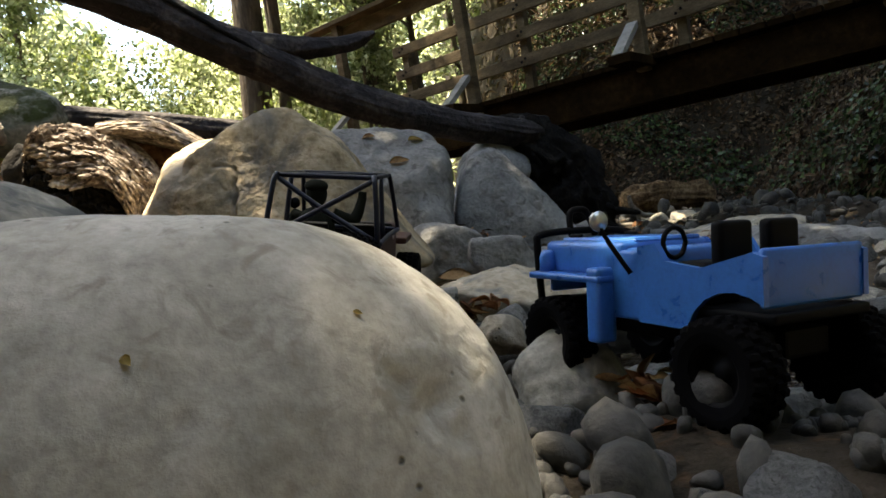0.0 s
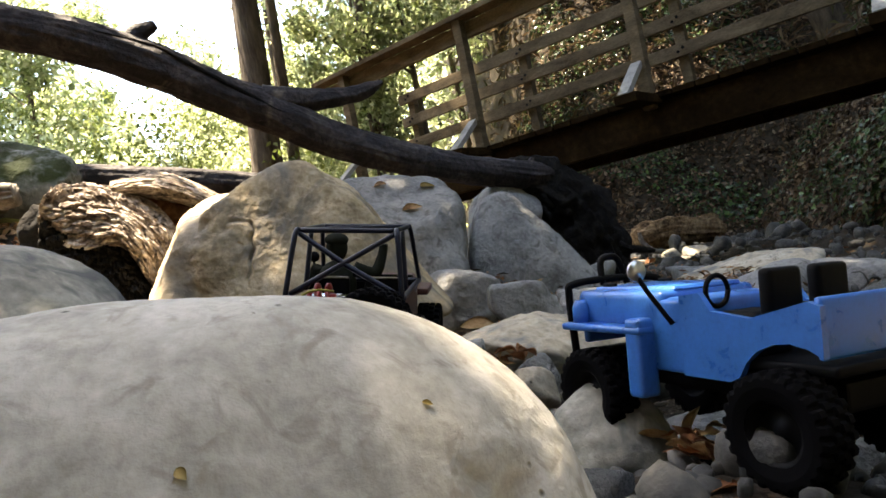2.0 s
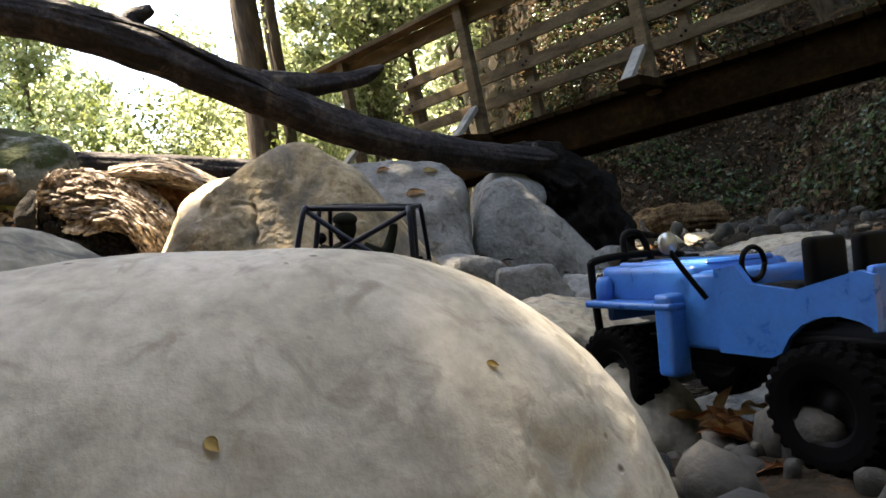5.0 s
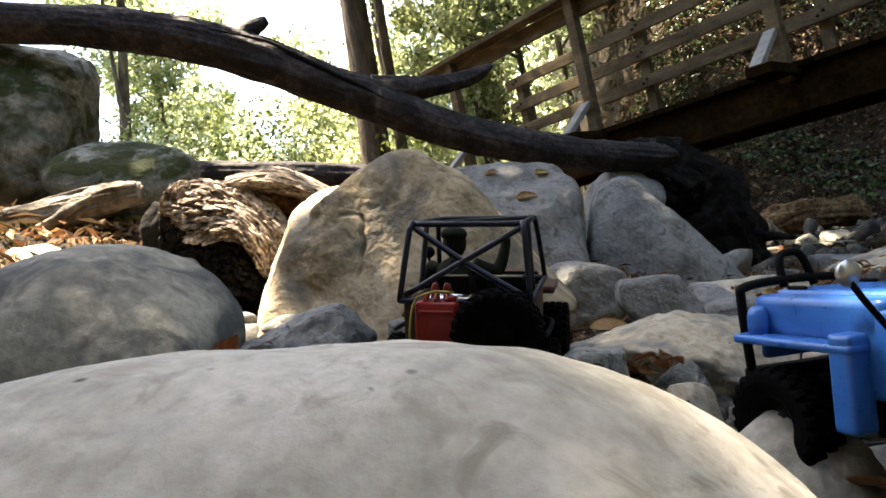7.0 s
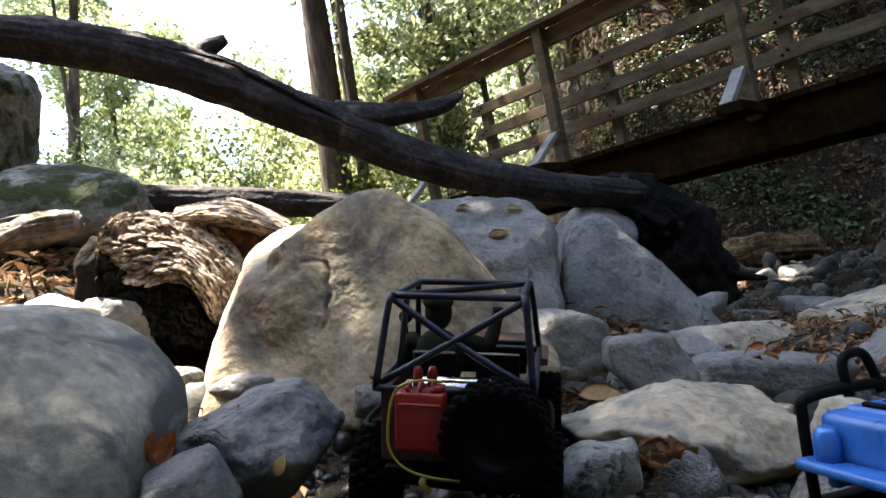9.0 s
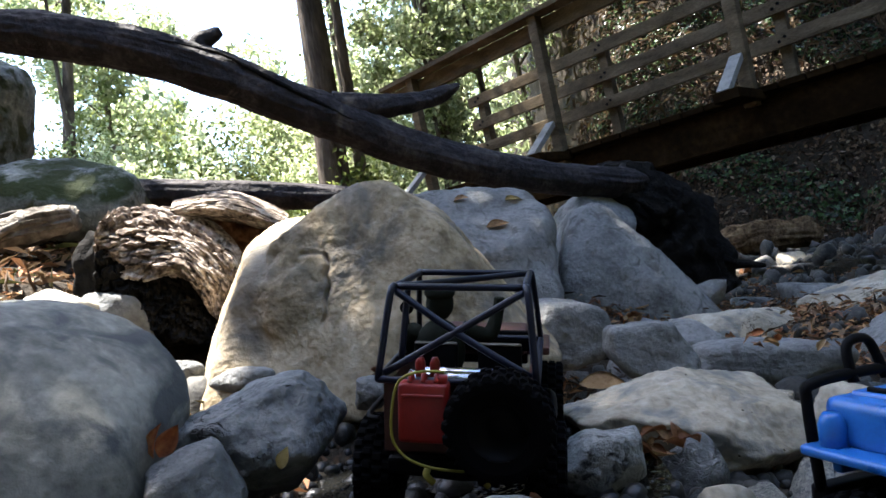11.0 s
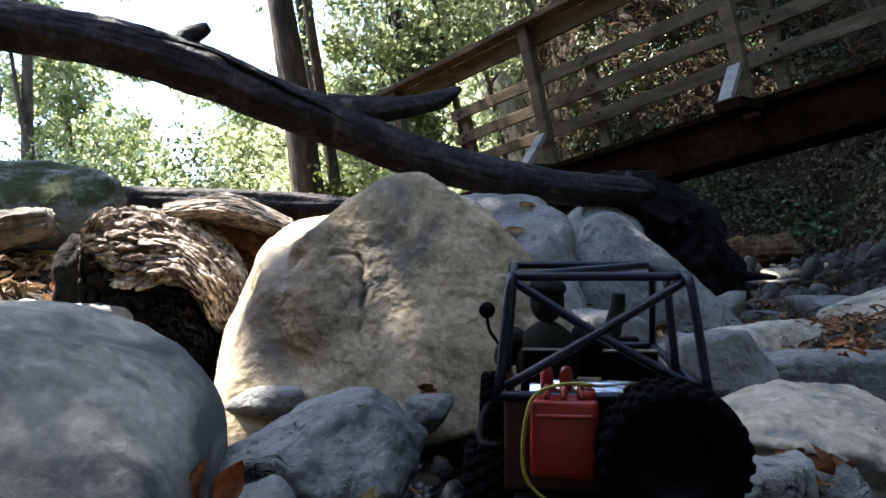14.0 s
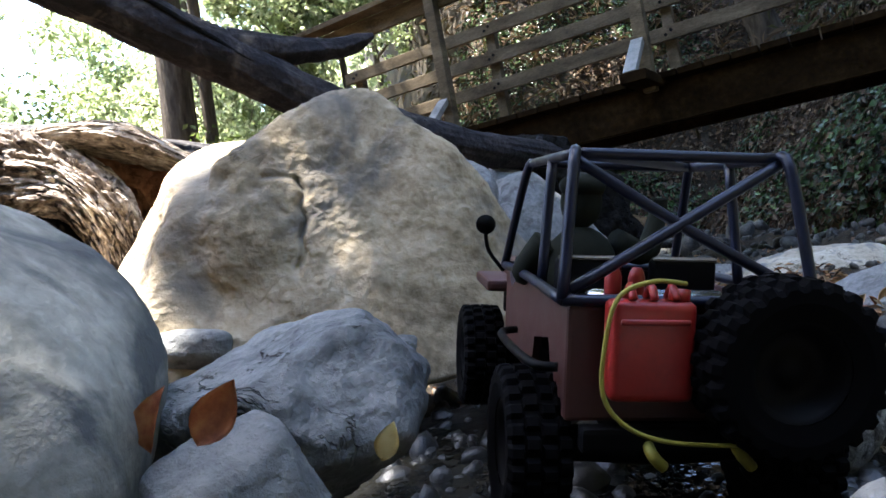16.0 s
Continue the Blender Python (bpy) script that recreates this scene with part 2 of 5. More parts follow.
M_RED = plain("red_plastic", (0.24, 0.010, 0.006), 0.45)
M_BODY = plain("faded_brick_red_paint", (0.045, 0.011, 0.007), 0.55)
M_BLUE = plain("sky_blue_plastic", (0.018, 0.125, 0.42), 0.32)
M_RUBBER = plain("black_rubber", (0.0022, 0.0022, 0.0026), 0.85, gloss=0.04)
M_CAGE = plain("dark_blue_black_steel", (0.005, 0.0075, 0.02), 0.4, gloss=0.3)
M_BLACK = plain("black_plastic", (0.0022, 0.0022, 0.0026), 0.6, gloss=0.08)
M_CHROME = plain("polished_steel", (0.55, 0.57, 0.6), 0.25, 1.0)
M_YELLOW = plain("yellow_cord", (0.22, 0.19, 0.02), 0.7)
M_CLOTH = plain("dark_olive_cloth", (0.012, 0.014, 0.010), 0.95, gloss=0.1)
M_SEAT = plain("cream_trim", (0.22, 0.20, 0.15), 0.7)
M_GLASSY = plain("mirror_glass", (0.5, 0.5, 0.48), 0.25, 0.6)


# ---- builders ----
def mesh_of(bm, name, mat, smooth=True):
    me = bpy.data.meshes.new(name)
    bm.to_mesh(me)
    bm.free()
    me.materials.append(mat)
    if smooth:
        me.polygons.foreach_set("use_smooth", [True] * len(me.polygons))
    return me


def part(name, bm, mat, parent=None, label="", smooth=True):
    ob = new(name, mesh_of(bm, name, mat, smooth))
    if parent is not None:
        ob.parent = parent
    if label:
        tagged(ob, label)
    return ob


def holder(name, m):
    ob = new(name)
    ob.matrix_world = m
    return ob


def pydata(name, verts, faces, mat, smooth=False):
    me = bpy.data.meshes.new(name)
    verts = np.asarray(verts, dtype=np.float32)
    faces = np.asarray(faces, dtype=np.int32)
    k = faces.shape[1]
    me.vertices.add(len(verts))
    me.vertices.foreach_set("co", verts.ravel())
    me.loops.add(faces.size)
    me.loops.foreach_set("vertex_index", faces.ravel())
    me.polygons.add(len(faces))
    me.polygons.foreach_set("loop_start", np.arange(0, faces.size, k, dtype=np.int32))
    me.polygons.foreach_set("use_smooth", np.full(len(faces), smooth))
    me.update(calc_edges=True)
    me.materials.append(mat)
    return new(name, me)


def boxed(size, centre=(0, 0, 0), bevel=0.004, segments=2, turn=None):
    bm = bmesh.new()
    bmesh.ops.create_cube(bm, size=1.0)
    bmesh.ops.scale(bm, vec=size, verts=bm.verts)
    if bevel:
        bmesh.ops.bevel(bm, geom=bm.edges[:], offset=bevel, segments=segments, affect="EDGES", profile=0.6)
    if turn is not None:
        bmesh.ops.transform(bm, matrix=turn, verts=bm.verts)
    bmesh.ops.translate(bm, vec=centre, verts=bm.verts)
    return bm


def tube(points, radii, sides=14, rough=0.0, seed=0, steps=8, caps=True, bm=None, ridge=0.0):
    """A bent round bar through the points, with uneven skin if rough."""
    P = [Vector(p) for p in points]
    if isinstance(radii, (int, float)):
        radii = [radii] * len(P)
    line, rad = [], []
    for i in range(len(P) - 1):
        a, b = P[max(i - 1, 0)], P[min(i + 2, len(P) - 1)]
        for k in range(steps):
            t = k / steps
            p0, p1 = P[i], P[i + 1]
            q = 0.5 * ((2 * p0) + (p1 - a) * t + (2 * a - 5 * p0 + 4 * p1 - b) * t * t + (3 * p0 - a - 3 * p1 + b) * t ** 3)
            line.append(q)
            rad.append(radii[i] * (1 - t) + radii[i + 1] * t)
    line.append(P[-1])
    rad.append(radii[-1])
    bm = bm or bmesh.new()
    rings = []
    up = Vector((0.13, 0.21, 0.97))
    for i, q in enumerate(line):
        d = (line[min(i + 1, len(line) - 1)] - line[max(i - 1, 0)]).normalized()
        u = (up - d * up.dot(d)).normalized()
        v = d.cross(u)
        up = u
        ring = []
        for k in range(sides):
            a = 2 * math.pi * k / sides
            w = u * math.cos(a) + v * math.sin(a)
            r = rad[i]
            if rough:
                s = Vector((math.cos(a) * 1.3 + seed, math.sin(a) * 1.3, i * 0.11))
                r *= 1 + rough * (noise.noise(s) + 0.5 * noise.noise(s * 3.1) + 0.3 * noise.noise(Vector((math.cos(a) * 6, math.sin(a) * 6 + seed, i * 0.07))))
            if ridge:
                u_ = a + 0.25 * noise.noise(Vector((i * 0.05, seed, a)))
                r *= 1 + ridge * (abs(noise.noise(Vector((math.cos(u_) * 5, math.sin(u_) * 5, i * 0.025 + seed)))) - 0.25 + 0.6 * noise.noise(Vector((math.cos(u_) * 11, math.sin(u_) * 11, i * 0.04))))
            ring.append(bm.verts.new(q + w * r))
        rings.append(ring)
    for a, b in zip(rings, rings[1:]):
        for k in range(sides):
            bm.faces.new((a[k], a[(k + 1) % sides], b[(k + 1) % sides], b[k]))
    if caps:
        bm.faces.new(rings[0][::-1])
        bm.faces.new(rings[-1])
    return bm


def rock_bm(seed, radii, lod=4, sharp=7, lumps=None, grain=0.02, facets=13, cuts=(), loose=(0.84, 1.05), dents=()):
    """A worn stone: flattened facets rounded into each other, then grain."""
    rng = np.random.default_rng(seed)
    bm = bmesh.new()
    bmesh.ops.create_icosphere(bm, subdivisions=lod + 1, radius=1.0)
    d = np.array([v.co for v in bm.verts])
    d /= np.linalg.norm(d, axis=1)[:, None]
    r = np.zeros(len(d))
    for o, s in (lumps or [((0, 0, 0), (1, 1, 1))]):
        n = rng.normal(size=(facets, 3))
        n = np.vstack([n / np.linalg.norm(n, axis=1)[:, None], np.vstack([np.eye(3), -np.eye(3)])])
        h = np.concatenate([rng.uniform(*loose, facets), np.full(6, 1.0)])
        for c in cuts:
            w = np.linalg.norm(c[:3])
            n = np.vstack([n, np.array(c[:3]) / w])
            h = np.append(h, c[3] / w)
        nn = n / np.array(s)
        ln = np.linalg.norm(nn, axis=1)
        nn, h = nn / ln[:, None], h / ln
        hh = np.maximum(h + nn @ np.array(o), 0.05)
        q = np.maximum(d @ nn.T, 0) / hh
        r = np.maximum(r, (q ** sharp).sum(axis=1) ** (-1 / sharp))
    p = d * r[:, None]
    lo, hi = p.min(axis=0), p.max(axis=0)
    p = (p - (lo + hi) / 2) / ((hi - lo) / 2) * np.array(radii)
    size = min(radii)
    dug = np.zeros(len(p))
    for dx, dz, dr, deep in dents:
        dug += np.where(p[:, 1] < 0.05 * size, deep * np.exp(-((p[:, 0] - dx) ** 2 + (p[:, 2] - dz) ** 2) / dr ** 2), 0)
    bm.verts.index_update()
    for v, q, w in zip(bm.verts, p, d):
        c = Vector(q)
        s = c / size
        o = Vector((seed * 1.7, seed * 0.3, 0))
        k = noise.fractal(s * 1.1 + o, 1.0, 2.0, 3) * 2.2 + noise.fractal(s * 4.5 + o, 0.9, 2.0, 4) + 0.2 * noise.fractal(s * 14 + o, 0.8, 2.0, 3)
        v.co = c + Vector(w) * (k * grain * size - dug[v.index])
    return bm


def hull_bm(seed, bodies, lod=5, sharp=14, grain=0.012, dents=()):
    """A worn stone of one or more blunt bodies round one centre; each body is a set of flats (direction, distance in metres)."""
    bm = bmesh.new()
    bmesh.ops.create_icosphere(bm, subdivisions=lod + 1, radius=1.0)
    d = np.array([v.co for v in bm.verts])
    d /= np.linalg.norm(d, axis=1)[:, None]
    r = np.zeros(len(d))
    for flats in bodies:
        n = np.array([f[:3] for f in flats], float)
        k = np.linalg.norm(n, axis=1)
        h = np.array([f[3] for f in flats]) / k
        q = np.maximum(d @ (n / k[:, None]).T, 0) / h
        b = (q ** sharp).sum(axis=1) ** (-1 / sharp)
        r = b if not r.any() else (r ** 22 + b ** 22) ** (1 / 22)
    p = d * r[:, None]
    size = float(np.median(r))
    dug = np.zeros(len(p))
    for dx, dz, dr, deep in dents:
        dug += np.where(p[:, 1] < 0.02, deep * np.exp(-((p[:, 0] - dx) ** 2 + (p[:, 2] - dz) ** 2) / dr ** 2), 0)
    bm.verts.index_update()
    o = Vector((seed * 1.7, seed * 0.3, 0))
    for v, q, w in zip(bm.verts, p, d):
        c = Vector(q)
        t = c / size
        k = noise.fractal(t * 1.3 + o, 1.0, 2.0, 3) * 2.4 + noise.fractal(t * 5 + o, 0.9, 2.0, 4) + 0.3 * noise.fractal(t * 16 + o, 0.8, 2.0, 3)
        v.co = c + Vector(w) * (k * grain * size - dug[v.index])
    return bm


def hull_boulder(label, kind, place, bodies, seed, lod=5, sharp=14, grain=0.012, dents=(), turn=(0, 0, 0)):
    ob = part("boulder", hull_bm(seed, bodies, lod, sharp, grain, dents), ROCK[kind])
    ob.matrix_world = pose(*place, *turn)
    return tagged(ob, label, "rock", "boulders")


def boulder(label, kind, place, radii, turn, seed, lod, sharp=17, lumps=None, grain=0.036, facets=13, cuts=(), loose=(0.70, 1.0), dents=(), name="boulder"):
    bm = rock_bm(seed, radii, lod, sharp, lumps, grain, facets, cuts, loose, dents)
    ob = part("stone" if max(radii) < 0.13 and name == "boulder" else name, bm, ROCK[kind])
    ob.matrix_world = pose(*place, *turn)
    return tagged(ob, label, "rock", "creek stones" if max(radii) < 0.13 else "boulders")


def on_top(ob, x, y, lift):
    """The place on a thing's upper side above x, y."""
    me, m = ob.data, ob.matrix_world
    tree_ = BVHTree.FromPolygons([m @ v.co for v in me.vertices], [tuple(p.vertices) for p in me.polygons])
    hit = tree_.ray_cast(Vector((x, y, 3.0)), Vector((0, 0, -1)))[0]
    return (x, y, hit.z + lift)


def leaf_cloud(points, sizes, normals=None, seed=0, aspect=0.55, curl=0.25):
    """Verts and faces of many small pointed leaves, two triangles folded along the rib."""
    rng = np.random.default_rng(seed)
    n = len(points)
    a = rng.normal(size=(n, 3))
    a /= np.linalg.norm(a, axis=1)[:, None]
    if normals is None:
        nz = rng.normal(size=(n, 3))
    else:
        nz = np.asarray(normals) + rng.normal(size=(n, 3)) * 0.35
    nz /= np.linalg.norm(nz, axis=1)[:, None]
    a -= nz * (a * nz).sum(1)[:, None]
    a /= np.linalg.norm(a, axis=1)[:, None] + 1e-9
    b = np.cross(nz, a)
    s = np.asarray(sizes)[:, None]
    p = np.asarray(points)
    v = np.stack([p - a * s, p + b * s * aspect + nz * s * curl, p + a * s, p - b * s * aspect + nz * s * curl], axis=1)
    f = np.arange(4 * n).reshape(n, 4)
    f = np.stack([f[:, [0, 1, 2]], f[:, [0, 2, 3]]], axis=1).reshape(-1, 3)
    return v.reshape(-1, 3), f


# ---- ground ----
def smooth(a, b, x):
    t = np.clip((np.asarray(x) - a) / (b - a), 0, 1)
    return t * t * (3 - 2 * t)


def ground_z(x, y):
    """Height of the creek bed, the left terrace and the steep far bank."""
    x, y = np.asarray(x, float), np.asarray(y, float)
    bed = 0.02 - 0.035 * np.clip(y, 0, 10) + 0.02 * np.sin(3.1 * x + 1.7 * y)
    rise = -x - 0.22 + 0.08 * np.clip(y - 1.5, 0, 6)
    left = (0.5 * np.clip(rise, 0, 1.3) + 0.25 * np.clip(rise - 1.3, 0, 0.7)) * smooth(-1.2, 0.8, y)
    left = left + 0.25 * smooth(-2.6, -4.5, x) * (-x - 2.6)
    d1 = x - 1.75 - 0.27 * np.clip(y, -5, 12)
    d2 = (y - 10.2 + 0.25 * x) * smooth(0.3, 3.2, x)
    d = np.maximum(d1, d2)
    bank = 1.15 * np.clip(d, 0, 9) + 0.25 * np.clip(d - 9, 0, 40)
    pool = -0.10 * np.exp(-((x - 0.42) ** 2 + (y - 1.12) ** 2) / 0.05)
    pool = pool - 0.12 * np.exp(-((x + 0.80) ** 2 + (y - 1.70) ** 2) / 0.03) - 0.06 * np.exp(-((x + 0.25) ** 2 + (y - 1.28) ** 2) / 0.06)
    pool = pool - 0.26 * np.exp(-((x + 1.02) ** 2 + (y - 2.12) ** 2) / 0.05) + 0.07 * smooth(-1.25, -1.5, x) * smooth(1.9, 2.2, y)
    mound = 0.2 * np.exp(-((x + 2.0) ** 2 / 0.25 + (y - 3.05) ** 2 / 0.3)) + 0.26 * np.exp(-((x - 0.12) ** 2 / 0.10 + (y - 3.25) ** 2 / 0.22))
    return bed + left + bank + pool + mound


def build_ground():
    near = np.arange(-3.2, 4.6, 0.045)
    far = np.array([0.1 * 1.22 ** k for k in range(1, 37)]).cumsum()
    xs = np.concatenate([(-3.2 - far)[::-1], near, 4.6 + far])
    ny = np.arange(-0.6, 7.0, 0.045)
    ys = np.concatenate([(-0.6 - far)[::-1], ny, 7.0 + far])
    X, Y = np.meshgrid(xs, ys)
    Z = ground_z(X, Y)
    R = np.array([noise.fractal(Vector((a * 1.9, b * 1.9, 0)), 1.0, 2.0, 4) for a, b in zip(X.ravel(), Y.ravel())]).reshape(X.shape)
    Z = Z + R * 0.05 * np.clip(1 + 0.25 * np.hypot(X, Y), 1, 6)
    v = np.stack([X, Y, Z], axis=-1).reshape(-1, 3)
    w = len(xs)
    i = (np.arange(len(ys) - 1)[:, None] * w + np.arange(w - 1)[None]).ravel()
    f = np.stack([i, i + 1, i + w + 1, i + w], axis=1)
    ob = pydata("ground", v, f, M_GROUND, True)
    tagged(ob, "dark soil and gravel creek bed with steep leaf-strewn banks", "ground", kind="structure")


build_ground()

# ---- big stones ----
smooth_boulder = boulder("big smooth pale boulder with a tiny dry leaf", "smoothed", (-0.198, 0.384, 0.120), (0.234, 0.175, 0.224), (-5.8, 6.5, 14.6), 3, 6, sharp=2.55, grain=0.008, facets=0, cuts=[(0.046, 0.629, 0.776, 1.219)],
        dents=[(0.152, 0.117, 0.012, 0.007), (0.134, 0.127, 0.005, 0.005), (0.128, 0.133, 0.004, 0.004), (0.042, 0.124, 0.004, 0.002), (0.165, 0.10, 0.006, 0.004), (-0.06, 0.15, 0.02, 0.003), (0.06, 0.15, 0.025, 0.003)])
# a winding vertical crack in the big boulder's face
crack = []
way = ((-0.005, 0.088), (0.006, 0.062), (-0.006, 0.035), (0.0, 0.005), (-0.012, -0.02), (-0.012, -0.05), (-0.03, -0.08))
for (ax, az), (bx, bz) in zip(way, way[1:]):
    crack += [(ax + (bx - ax) * k / 6, az + (bz - az) * k / 6, 0.0055, 0.007) for k in range(6)]
crack += [(-0.06 + 0.055 * k / 6, 0.094 - 0.006 * k / 6, 0.006, 0.005) for k in range(6)]
FLOOR, BACK = (0, 0, -1, 0.27), (0, 1, 0, 0.24)
tan_boulder = hull_boulder("large tan sandstone boulder with a crack and a hollow", "stained", (-0.50, 1.93, 0.44), [
    [(-1, -0.2, -0.05, 0.40), (-0.712, 0, 0.702, 0.280), (0.157, 0, 0.987, 0.214), (0.859, 0, 0.512, 0.280), (0.969, 0, 0.247, 0.333), FLOOR, BACK,
     (0.05, -0.949, 0.316, 0.158), (0, -0.43, 0.90, 0.135), (-0.78, -0.42, 0.47, 0.255), (0.55, -0.80, 0.2, 0.25), (0, 0.6, 0.8, 0.25)],
    [(-0.50, 0, 0.87, 0.180), (0.14, 0, 0.99, 0.250), (0.753, 0, 0.658, 0.277), (0.859, 0, 0.512, 0.280), (0, -0.80, 0.60, 0.190), (0.05, -0.949, 0.316, 0.16),
     (0.55, -0.75, 0.35, 0.245), (-1, 0, 0, 0.15), FLOOR, BACK, (0, 0.6, 0.8, 0.25)]], 11, 7, 24, 0.018,
    [(-0.10, 0.02, 0.075, -0.015), (-0.13, -0.105, 0.055, 0.012), (-0.215, -0.03, 0.04, 0.016), (-0.19, -0.10, 0.05, 0.016), (-0.13, 0.10, 0.02, 0.012), (-0.145, 0.06, 0.014, 0.010),
     (0.05, 0.17, 0.018, 0.007), (0.12, 0.15, 0.022, 0.008), (0.15, 0.05, 0.08, 0.010), (-0.07, 0.075, 0.014, 0.008), (-0.045, -0.062, 0.03, 0.010)] + crack)
grey_boulder = hull_boulder("large grey boulder with leaves and moss spots on its flat top", "grey", (-0.268, 3.043, 0.449), [
    [(0.152, 0, 0.988, 0.297), (0.84, 0, 0.54, 0.385), (1, 0, 0, 0.392), (0.978, 0, -0.206, 0.372), (-1, 0, 0, 0.42), (0.1, -0.6, 0.8, 0.196), (0, -1, 0.12, 0.29), (0.6, -0.75, 0.3, 0.33), (0, 0, -1, 0.42), (0, 1, 0, 0.28)]], 12, 5, 18, 0.022,
    [(0.05, 0.16, 0.06, 0.012), (0.20, 0.10, 0.05, 0.010), (0.25, -0.05, 0.06, 0.014), (0.02, 0.05, 0.07, -0.010)])
hull_boulder("smooth blue-grey boulder under the fallen log", "grey", (0.385, 3.377, 0.28), [
    [(0.815, 0, 0.579, 0.148), (0, 0, 1, 0.30), (-0.96, 0, 0.27, 0.285), (-0.73, 0, 0.68, 0.34), (0, 0, -1, 0.42), (0, 1, 0, 0.30), (0.1, -0.85, 0.5, 0.25), (0.1, -1, 0, 0.29), (0.6, -0.6, 0.45, 0.19), (1, 0, 0.1, 0.36)]], 13, 5, 10, 0.02,
    [(-0.02, 0.10, 0.05, 0.014), (0.06, 0.02, 0.05, 0.012), (-0.12, 0.02, 0.06, 0.014), (0.0, 0.2, 0.03, 0.01)])
boulder("pale boulder showing behind a smooth blue-grey boulder", "grey", (0.356, 3.869, 0.489), (0.206, 0.165, 0.176), (2, 11, 7), 14, 3)
boulder("rounded grey-brown boulder behind the red toy truck", "grey", (0.001, 2.430, 0.163), (0.145, 0.131, 0.110), (2, 11, 7), 15, 4, sharp=9, facets=7, loose=(0.85, 1.0))
boulder("wedge-shaped grey stone in the creek bed", "grey", (0.346, 2.728, -0.006), (0.202, 0.142, 0.110), (2, 11, 7), 16, 4, cuts=[(0.62, 0, 0.78, 0.50), (-0.8, 0, 0.6, 0.55), (0, -0.75, 0.66, 0.6)], facets=3, loose=(0.9, 1.0))
boulder("small grey stone in the creek bed", "grey", (0.469, 2.590, 0.019), (0.094, 0.075, 0.074), (2, 11, 7), 17, 3, cuts=[(0.7, 0, 0.7, 0.6), (-0.3, -0.6, 0.75, 0.7)], facets=4, loose=(0.85, 1.0))
boulder("flat tan slab strewn with dry leaves", "tan", (0.731, 3.026, -0.052), (0.262, 0.210, 0.100), (2, 11, 7), 18, 3)
boulder("flat pale slab beside the toy trucks", "tan", (0.137, 1.563, 0.070), (0.214, 0.150, 0.090), (2, 11, 7), 19, 5, cuts=[(0, -0.5, 0.85, 0.72), (-0.5, 0, 0.85, 0.72), (0.35, -0.2, 0.9, 0.78)], sharp=34, grain=0.04)
boulder("grey stone speckled with black pits", "speck", (-0.048, 1.237, 0.129), (0.071, 0.057, 0.056), (2, 11, 7), 20, 4)
boulder("cracked grey-white creek stone with a fallen leaf on it", "wet", (-0.521, 1.278, 0.246), (0.129, 0.103, 0.098), (2, 11, 7), 21, 5, sharp=24, cuts=[(-0.5, -0.1, 0.86, 0.60), (0.75, 0, 0.65, 0.95), (0.1, -0.8, 0.6, 0.8)])
boulder("smooth dark grey stone with dry leaves", "dark", (-0.547, 1.125, 0.217), (0.064, 0.051, 0.069), (2, 11, 7), 22, 4)
boulder("small grey stone at the foot of the big boulder", "grey", (-0.719, 1.737, 0.281), (0.076, 0.068, 0.038), (2, 11, 7), 23, 3)
boulder("large rounded pale boulder above the creek", "mottled", (-0.820, 1.150, 0.326), (0.219, 0.186, 0.189), (2, 11, 7), 24, 5, sharp=6, facets=8, loose=(0.88, 1.05), grain=0.014, cuts=[(0.7, -0.1, 0.7, 0.9)])
boulder("sunlit pale stone on the leaf-strewn bank", "pale", (-1.253, 1.918, 0.527), (0.101, 0.091, 0.060), (2, 11, 7), 25, 3)
boulder("sunlit pale stone on the leaf-strewn bank", "pale", (-1.511, 1.909, 0.596), (0.091, 0.082, 0.064), (4, 12, 8), 26, 3)
boulder("low grey boulder with green moss on top", "mossy", (-1.761, 2.848, 1.012), (0.302, 0.242, 0.177), (2, 11, 7), 27, 4, sharp=7, facets=8, loose=(0.85, 1.0), cuts=[(0.1, -0.6, 0.8, 0.62), (0.2, -0.85, 0.45, 0.8)])
boulder("tall grey boulder with lichen and moss", "mossy", (-2.47, 3.056, 1.46), (0.34, 0.318, 0.40), (1, 16, 11), 28, 5, sharp=4.5, facets=6, loose=(0.85, 1.0))
boulder("dark boulder overhanging the bank", "dark", (-2.62, 2.80, 1.72), (0.25, 0.24, 0.14), (1, 10, 11), 29, 4, sharp=6)
boulder("pale grey stone with a dry leaf", "grey", (-0.432, 0.825, 0.234), (0.081, 0.065, 0.045), (2, 10, 10), 30, 4)
boulder("flat pale grey creek stone", "grey", (-0.289, 0.890, 0.196), (0.083, 0.066, 0.040), (2, 10, 10), 31, 4)
boulder("small grey creek stone", "grey", (-0.162, 0.973, 0.162), (0.041, 0.033, 0.037), (2, 10, 10), 32, 3)
boulder("grey creek stone beside the slab", "grey", (-0.024, 0.996, 0.119), (0.062, 0.050, 0.039), (2, 10, 10), 33, 3)
boulder("small tan creek stone", "tan", (0.079, 1.095, 0.100), (0.040, 0.032, 0.033), (2, 10, 10), 34, 3)
boulder("long tan boulder at the creek edge", "tan", (1.394, 3.215, -0.107), (0.316, 0.253, 0.177), (-0, 11, 0), 36, 4, cuts=[(-0.5, 0, 0.86, 0.7)])
boulder("big grey boulder at the creek edge", "grey", (1.070, 2.363, -0.100), (0.242, 0.193, 0.189), (-0, 11, 0), 37, 4, cuts=[(-0.65, 0, 0.75, 0.62)])
boulder("big blue-grey boulder at the creek edge", "grey", (1.370, 2.314, -0.175), (0.270, 0.216, 0.203), (-0, 11, 0), 38, 4)
